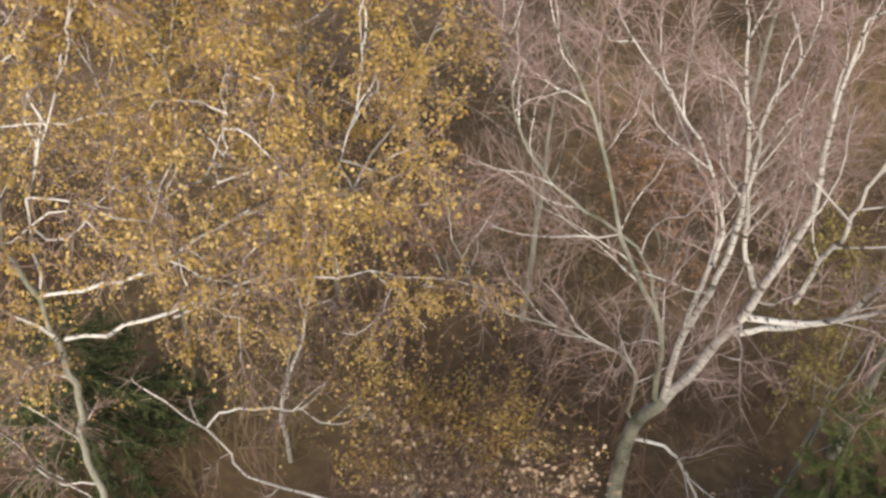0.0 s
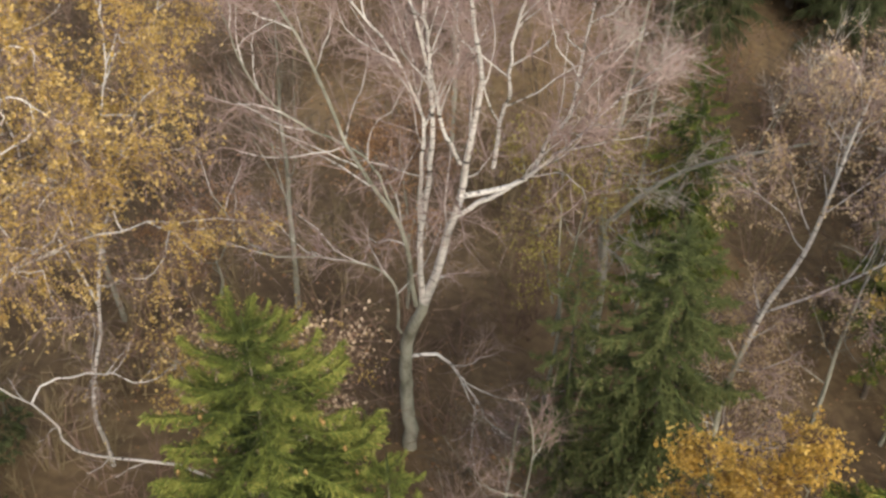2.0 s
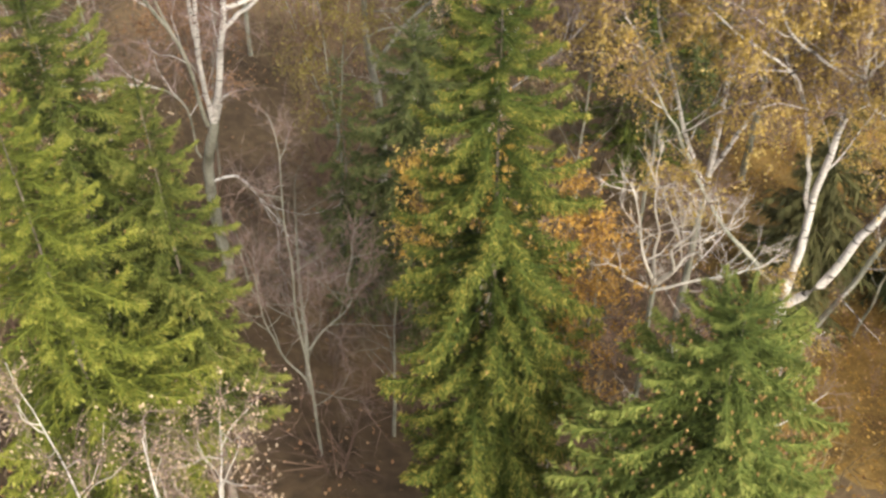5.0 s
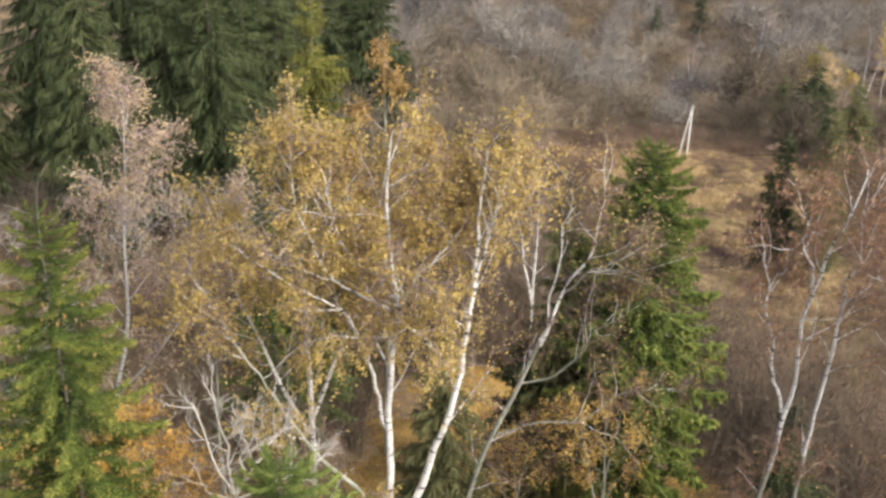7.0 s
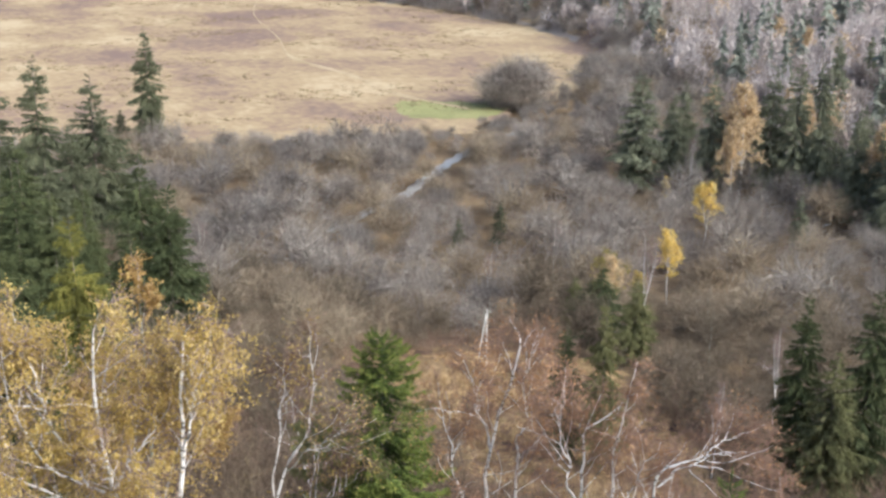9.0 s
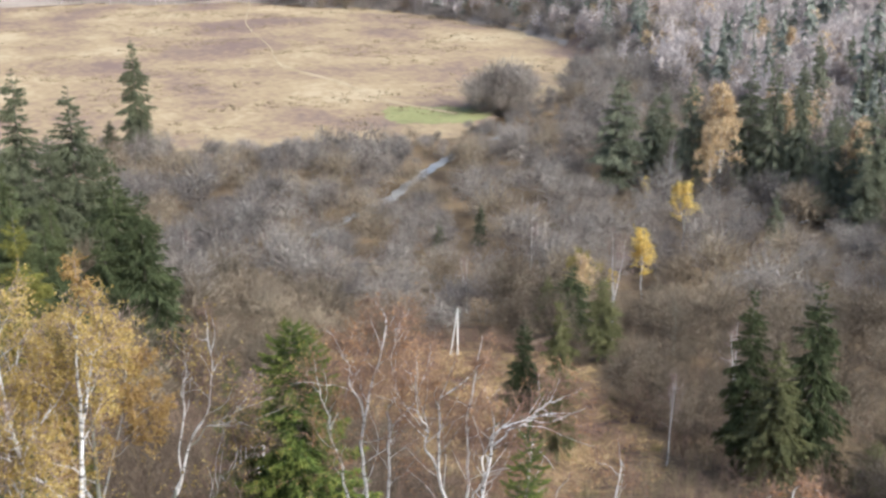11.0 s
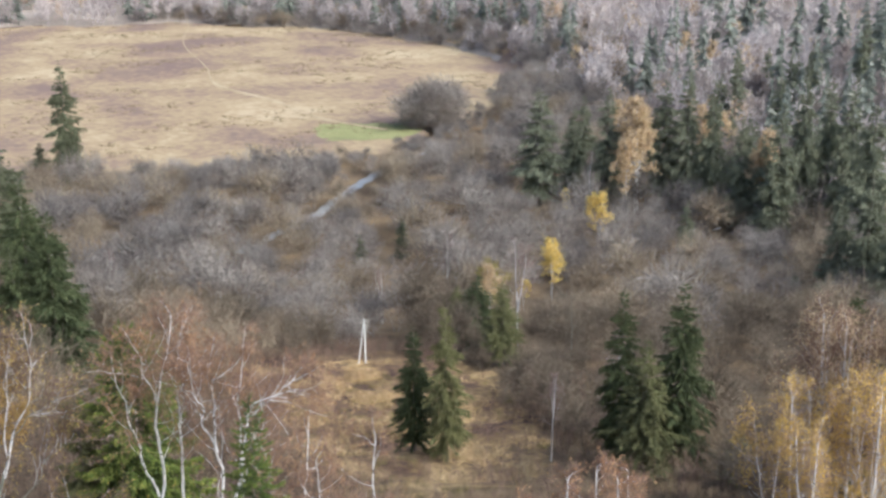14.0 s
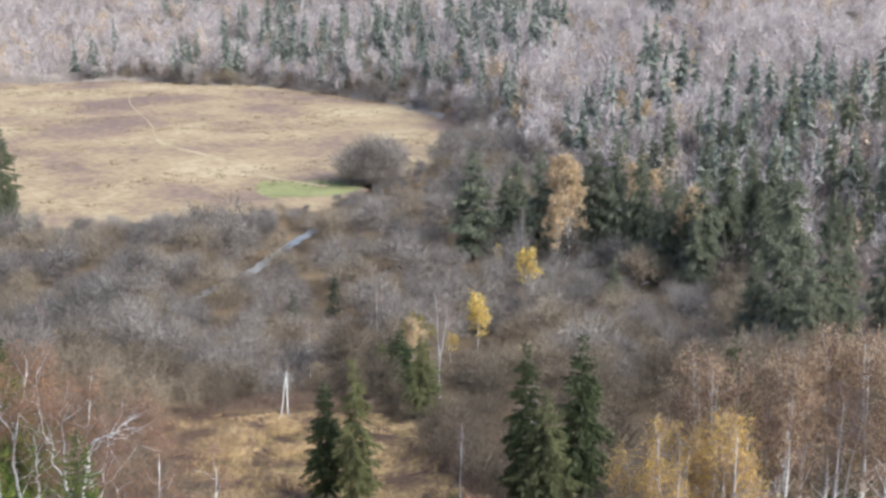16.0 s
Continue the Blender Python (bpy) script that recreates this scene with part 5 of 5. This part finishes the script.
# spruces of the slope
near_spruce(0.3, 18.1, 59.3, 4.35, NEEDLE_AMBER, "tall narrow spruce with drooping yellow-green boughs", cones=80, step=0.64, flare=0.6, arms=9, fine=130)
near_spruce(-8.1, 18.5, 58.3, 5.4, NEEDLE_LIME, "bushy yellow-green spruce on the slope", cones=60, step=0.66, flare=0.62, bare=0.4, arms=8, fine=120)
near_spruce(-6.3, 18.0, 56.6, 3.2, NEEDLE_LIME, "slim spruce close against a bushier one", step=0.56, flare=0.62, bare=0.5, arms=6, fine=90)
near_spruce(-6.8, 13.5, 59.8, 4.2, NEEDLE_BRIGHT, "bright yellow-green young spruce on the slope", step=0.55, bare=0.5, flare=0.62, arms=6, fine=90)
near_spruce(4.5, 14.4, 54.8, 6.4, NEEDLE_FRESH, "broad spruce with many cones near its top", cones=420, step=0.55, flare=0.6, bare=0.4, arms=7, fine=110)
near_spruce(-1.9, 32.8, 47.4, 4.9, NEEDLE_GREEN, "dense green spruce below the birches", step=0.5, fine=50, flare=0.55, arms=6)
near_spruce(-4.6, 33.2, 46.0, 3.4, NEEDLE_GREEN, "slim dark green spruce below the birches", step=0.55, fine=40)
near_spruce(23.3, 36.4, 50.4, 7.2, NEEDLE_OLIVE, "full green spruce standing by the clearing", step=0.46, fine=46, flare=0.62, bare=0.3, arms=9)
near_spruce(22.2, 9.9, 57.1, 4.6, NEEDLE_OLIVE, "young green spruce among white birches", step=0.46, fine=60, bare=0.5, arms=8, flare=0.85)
for x, y, top, w, mat, what in ((-1.3, 44.0, 45.6, 4.6, NEEDLE_OLIVE, "thin dark spruce spire in the wood"), (9.4, 45.5, 47.0, 5.6, NEEDLE_GREEN, "dark spruce in the shade of the wood"), (-22.4, 26.6, 46.0, 6.0, NEEDLE_DEEP, "dark spruce behind the yellow birch"), (7.5, 44.0, 43.0, 5.0, NEEDLE_OLIVE, "dark spruce in the shade of the wood")):
    near_spruce(x, y, top, w, mat, what, bare=0.3, step=0.58, fine=36, arms=6)
for k, (x, y, top, w, mat, what) in enumerate([(14.5, 37.0, 43.0, 5.0, NEEDLE_MID, "grey-green spruce behind the golden birch"), (25.5, 27.0, 44.0, 4.6, NEEDLE_DEEP, "small green spruce beneath white birches"), (19.5, 39.5, 41.0, 5.0, NEEDLE_DEEP, "dark spruce beside the golden maples"), (20.6, 38.2, 48.8, 4.6, NEEDLE_MID, "slender green spruce beside a fuller one")]):
    mid_spruce(x, y, top - ground_at(x, y), w, mat, what, "spruces on the slope", k, boughs=320)

# the dark spruces on the spur
SPUR = [(8.0, 72, 51.5, 6.5), (11.4, 84, 49.1, 6.6), (13.7, 80, 47.2, 6.0), (10.6, 76, 46.4, 5.6), (5.2, 75, 50.7, 7), (3, 80, 56, 7), (-3, 82, 57, 7), (7, 90, 54, 7), (0, 68, 55, 6.5), (-9, 78, 57, 7), (16.4, 90, 42, 6), (18, 98, 43, 6.2)]
for k, (x, y, top, w) in enumerate(SPUR):
    mid_spruce(x, y, top - ground_at(x, y), w, NEEDLE_DEEP, "tall dark spruce in a close stand", "spruces on the spur", k, boughs=520)
mid_spruce(12.2, 54.0, 53.2 - ground_at(12.2, 54.0), 6.2, NEEDLE_YELLOW, "yellowish green spruce at the edge of the stand", "spruces on the spur", 2, boughs=520)
FARTHER = [(29.3, 137.8, 36.8, 8), (31.5, 129.7, 33.4, 8.5), (27, 131, 29, 6.5), (33.5, 138, 27, 6), (21, 170.8, 43.4, 9), (28.9, 172.3, 39.8, 11), (25, 166, 34, 7), (14, 160, 44, 9), (9, 172, 45, 9), (33.5, 178, 30, 8), (16, 140, 38, 8), (20, 150, 33, 8)]
# beyond y 145 the needles are the haze-lifted ones
for k, (x, y, top, w) in enumerate(FARTHER):
    mid_spruce(x, y, top - ground_at(x, y), w * 1.15, NEEDLE_DARK if y > 145 else NEEDLE_DEEP, "tall dark spruce at the end of the spur", "spruces on the spur", k + 1, boughs=320)
# spruces in the valley: place, top, width
VALLEY = [(67.2, 94.0, 23.1, 5.4, 1), (68.8, 88.4, 28.0, 5.0, 1), (85.7, 77.0, 30.0, 5.4, 1), (84.7, 71.2, 26.0, 7.0, 1), (89.8, 72.2, 31.6, 7.2, 1), (96.4, 123.5, 15.0, 6.0, 1), (100, 139, 10.9, 7.4, 1), (102, 150.5, 5.0, 4.5, 1), (110.0, 214, -3.6, 4.2, 0), (123, 220, -3.0, 4.4, 0),
          (179, 250, 19.2, 14, 0), (192.5, 254.3, 12, 9.5, 0), (197, 255.6, 14.5, 9.5, 0), (192.6, 237, 19.5, 12, 0), (207.2, 232, 21.6, 12.5, 0), (209.2, 224.3, 25, 11, 0), (213, 219, 24.4, 8.5, 0), (209, 202.5, 16.4, 8.5, 0), (210.5, 190.2, 21.4, 11.5, 0), (226.4, 199.2, 25.4, 10.5, 0), (236.2, 200, 24.6, 10, 0),
          (66.5, 335, 24.0, 10, 0), (60, 345, -2, 6, 0), (178.8, 130.7, 20.7, 10, 0), (177.6, 121.9, 17.3, 9.5, 0), (179.3, 138.6, 15.5, 9, 0), (192.5, 127.9, 19.6, 9.5, 0), (186, 126, 22, 9, 0), (186, 135, 14, 9, 0), (200, 124, 20, 9, 0), (183, 118, 12, 8, 0), (236.8, 193.6, 24, 10, 0), (213.2, 163.4, 25.4, 14, 0), (183, 189.7, 0.8, 5.5, 0), (246, 214, 10, 8, 0), (178, 148, -6, 5, 0),
          (88.9, 46.3, 39.3, 6.4, 1), (92.4, 64.4, 16.2, 4.5, 1), (110, 50.5, 22.5, 6.5, 1)]
for k in range(84):
    turn, away = radians(37 + 16 * rng.random() ** 0.9), 292 + 150 * rng.random()
    x, y = 14 + away * math.sin(turn), -33 + away * math.cos(turn)
    if 0.6 * np.sin(x * 0.09) + np.sin(y * 0.07 + 1) > -0.6:
        VALLEY.append((x, y, ground_at(x, y) + rng.uniform(18, 30), rng.uniform(7, 9.5), 0))
# needle colour pales with distance, haze painted in past x 165
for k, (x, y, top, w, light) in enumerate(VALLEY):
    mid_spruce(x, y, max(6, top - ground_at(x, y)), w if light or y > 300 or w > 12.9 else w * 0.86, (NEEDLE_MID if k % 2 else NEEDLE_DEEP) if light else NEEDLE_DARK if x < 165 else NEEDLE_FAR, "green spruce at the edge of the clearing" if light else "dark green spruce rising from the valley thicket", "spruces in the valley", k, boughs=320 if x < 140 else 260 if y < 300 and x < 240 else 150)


# templates of plain birches, set out as copies
def template(label, stems_seed, high, leaf, leaves, reach, twig, bark=None, limbs=10, leaf_size=0.14, limb_from=0.4, category="birch tree", x=0.0, y=0.0, k=1.0):
    r = np.random.default_rng(stems_seed)
    root = thing("birch" if category == "birch tree" else "tree", x, y, label, category, "birches of the valley")
    bend = r.uniform(-0.8, 0.8, 4)
    stems = [([(0, 0, -0.3), (bend[0] * 0.4, bend[1] * 0.4, high * 0.45), (bend[0], bend[1], high * 0.9)], high * 0.0075 + 0.02, 0.04)]
    if r.random() < 0.6:
        stems.append(([(bend[0] * 0.2, bend[1] * 0.2, high * 0.3), (bend[2] * 1.4, bend[3] * 1.4, high * 0.6), (bend[2] * 2.2, bend[3] * 2.2, high * 0.85)], high * 0.006, 0.025))
    broadleaf(root, stems, bark or BARK_BIRCH, twig, leaf_mat=leaf, limbs=limbs, reach=reach, branches=6, twigs=7, leaves=leaves, leaf_size=leaf_size, limb_from=limb_from, twig_width=0.013, twig_len=1.0, plain=True)
    root.matrix_basis = root.matrix_basis @ Matrix.Scale(k, 4)
    return root


def set_out(kind, spots):
    """Copies of a tree at the given places, turned and sized."""
    for x, y, size in spots:
        copy_thing(kind, pose(x, y, ground_at(x, y), 0, 0, rng.uniform(0, 360)) @ Matrix.Scale(size, 4))


bare = template("leafless silver birch with a white trunk", 11, 18, None, 0, 3.4, TWIG_BIRCH, x=106.7, y=137.0, k=1.08)
set_out(bare, [(118, 186, 0.75), (76, 190, 0.6), (186, 236, 0.9), (212, 236, 0.9), (207, 241, 0.8), (55, 220, 0.6), (96, 170, 0.6), (28, 62, 0.8), (100, 97, 0.7), (80, 83, 0.6), (84.5, 29.5, 1.12), (30, 46, 0.6)])
bush = template("leafless grey alder with many fine boughs", 14, 14, None, 0, 4.4, TWIG_UMBER, BARK_GREY, 12, category="alder tree", x=-16.0, y=41.0)
set_out(bush, [(-22, 38, 1.0), (-3, 50, 1.05), (-12, 54, 1.1), (-30, 48, 1.1), (108, 122, 0.7), (104, 116, 0.7), (197, 362, 1.3), (205, 368, 1.2), (210, 360, 1.1), (193, 367, 1.0), (-6, 28, 0.75), (-2.8, 26.2, 0.6), (4.5, 39.5, 0.85), (8.0, 41.5, 0.8), (-12, 26.5, 0.6)])
dome_willow = template("rounded willow holding dull tan leaves", 21, 11.5, LEAF_OLIVE, 6000, 5.2, TWIG_BIRCH, BARK_GREY, 16, leaf_size=0.2, limb_from=0.25, category="willow tree", x=111.8, y=156.6)
gold = template("small birch in full golden leaf", 12, 14.5, LEAF_BRIGHT, 4200, 3.5, TWIG_BIRCH, leaf_size=0.24, limbs=12, x=131.0, y=165.0, k=1.03)
set_out(gold, [(167, 202.5, 1.02), (176, 231, 0.6), (197, 240, 1.0), (119, 172, 0.5), (126, 168, 0.45)])
rust = template("birch with thin apricot-yellow leaves", 13, 19, LEAF_APRICOT, 4200, 3.5, TWIG_BIRCH, leaf_size=0.27, limbs=13, x=205.0, y=247.0)
set_out(rust, [(190.5, 224.5, 1.2), (196.6, 229.2, 1.75), (199.0, 231.5, 1.5), (195.4, 230.4, 1.3), (213.6, 199.4, 1.45), (239, 255, 1.2), (243, 251, 1.1), (210, 247, 1.4), (210.8, 197.6, 1.2), (216.4, 199.0, 1.3), (306, 335, 1.0), (310, 356, 1.0), (236, 250, 0.9), (240, 300, 0.9), (262, 290, 0.9), (107, 147, 0.75)])
rosy = template("silver birch with a rosy thinning crown", 17, 18, LEAF_APRICOT, 3000, 2.9, TWIG_RUSSET, leaf_size=0.085, limbs=15, x=81.7, y=35.4, k=1.2)
set_out(rosy, [(84, 33, 1.25), (85.9, 31.2, 1.22), (78.4, 38.5, 1.16), (88, 29.2, 1.25), (83.7, 46.6, 0.98), (80, 30.4, 1.2), (83, 39.5, 1.12), (76.5, 35, 1.12), (90, 34, 1.2), (88, 38.5, 1.15), (92, 28, 1.25), (86, 26, 1.2)])
ruddy = template("young birch with reddish bare twigs", 18, 14, LEAF_RUST, 900, 2.4, TWIG_RUSSET, leaf_size=0.12, limbs=12, x=43.4, y=25.6)
set_out(ruddy, [(47.5, 29.4, 1.05), (50.2, 29.7, 1.08), (50.4, 27.2, 1.05), (45.5, 24, 1.0), (53.5, 30.5, 1.0), (41, 28.5, 0.9)])
amber = template("birch with bright yellow lower boughs", 15, 18, LEAF_GOLD, 4200, 3.3, TWIG_BIRCH, leaf_size=0.11, limbs=16, limb_from=0.22, x=73.2, y=30.9, k=1.05)
set_out(amber, [(69.7, 32.8, 0.98), (74.5, 36, 0.98), (71, 36.5, 0.9), (76.2, 31.5, 1.02), (72, 27.5, 1.02), (67.5, 29, 0.85)])


# ---- the pole with its brace ----
def utility_pole(x, y, high):
    root = thing("utility_pole", x, y, "pale concrete utility pole with a slanting brace", "utility pole")

    def post(foot, top, r0, r1):
        s = Shape()
        s.tube(spline([foot, top], 6), np.linspace(r0, r1, 6), 8)
        s.spikes(np.array([top]), np.array([np.array(top) + [0, 0, 0.06]]), r1)
        return s

    part("post", post((0, 0, -0.4), (0, 0, high), 0.16, 0.11), CONCRETE, root, smooth=True)
    part("brace", post((-1.1, 0.3, -0.2), (-0.12, 0.03, high - 0.7), 0.13, 0.09), CONCRETE, root, smooth=True)
    c = Shape()
    c.tube([(-0.55, 0, high - 0.55), (0.55, 0, high - 0.55)], [0.06, 0.06], 6)
    arm = part("crossarm", c, BARK_GREY, root)
    for k in (-0.45, 0.0, 0.45):
        s = Shape()
        s.tube([(k, 0, high - 0.55), (k, 0, high - 0.4), (k, 0, high - 0.3)], [0.03, 0.055, 0.02], 6)
        part("insulator", s, CONCRETE, arm)
    return root


utility_pole(77.6, 134.2, 8.4 - ground_at(77.6, 134.2))


def log_pile(x, y, turn, n, length):
    root = thing("log_pile", x, y, "heap of weathered logs lying on the ground", "logs")
    for k in range(n):
        s = Shape()
        row, col = divmod(k, 4)
        yy, zz = (col - 1.5 + 0.5 * (row % 2)) * 0.34, 0.17 + row * 0.29
        w = rng.uniform(-0.2, 0.2, 2)
        s.tube(spline([(-length / 2 + w[0], yy, zz), (0, yy + 0.03, zz), (length / 2 + w[1], yy, zz)], 5), np.linspace(0.17, 0.14, 5), 7)
        part("log", s, LOGWOOD, root, smooth=True)
    root.matrix_basis = pose(x, y, ground_at(x, y), 0, 0, turn)
    return root


log_pile(94.4, 138.0, 20, 8, 5.0)
log_pile(89.5, 132.5, -15, 5, 4.2)


def bench(x, y, turn):
    root = thing("bench", x, y, "low plank bench of pale bare wood", "bench")
    for k in (-0.16, 0.16):
        s = Shape()
        s.tube([(-1.6, k, 0.5), (1.6, k, 0.5)], [0.13, 0.13], 4)
        part("plank", s, CONCRETE, root)
    for k in (-1.2, 1.2):
        s = Shape()
        s.tube([(k, 0, -0.1), (k, 0, 0.44)], [0.14, 0.14], 6)
        part("leg", s, LOGWOOD, root)
    root.matrix_basis = pose(x, y, ground_at(x, y) + 0.1, 0, 0, turn)
    return root


bench(203, 352, 30)
bench(205, 205, 15)
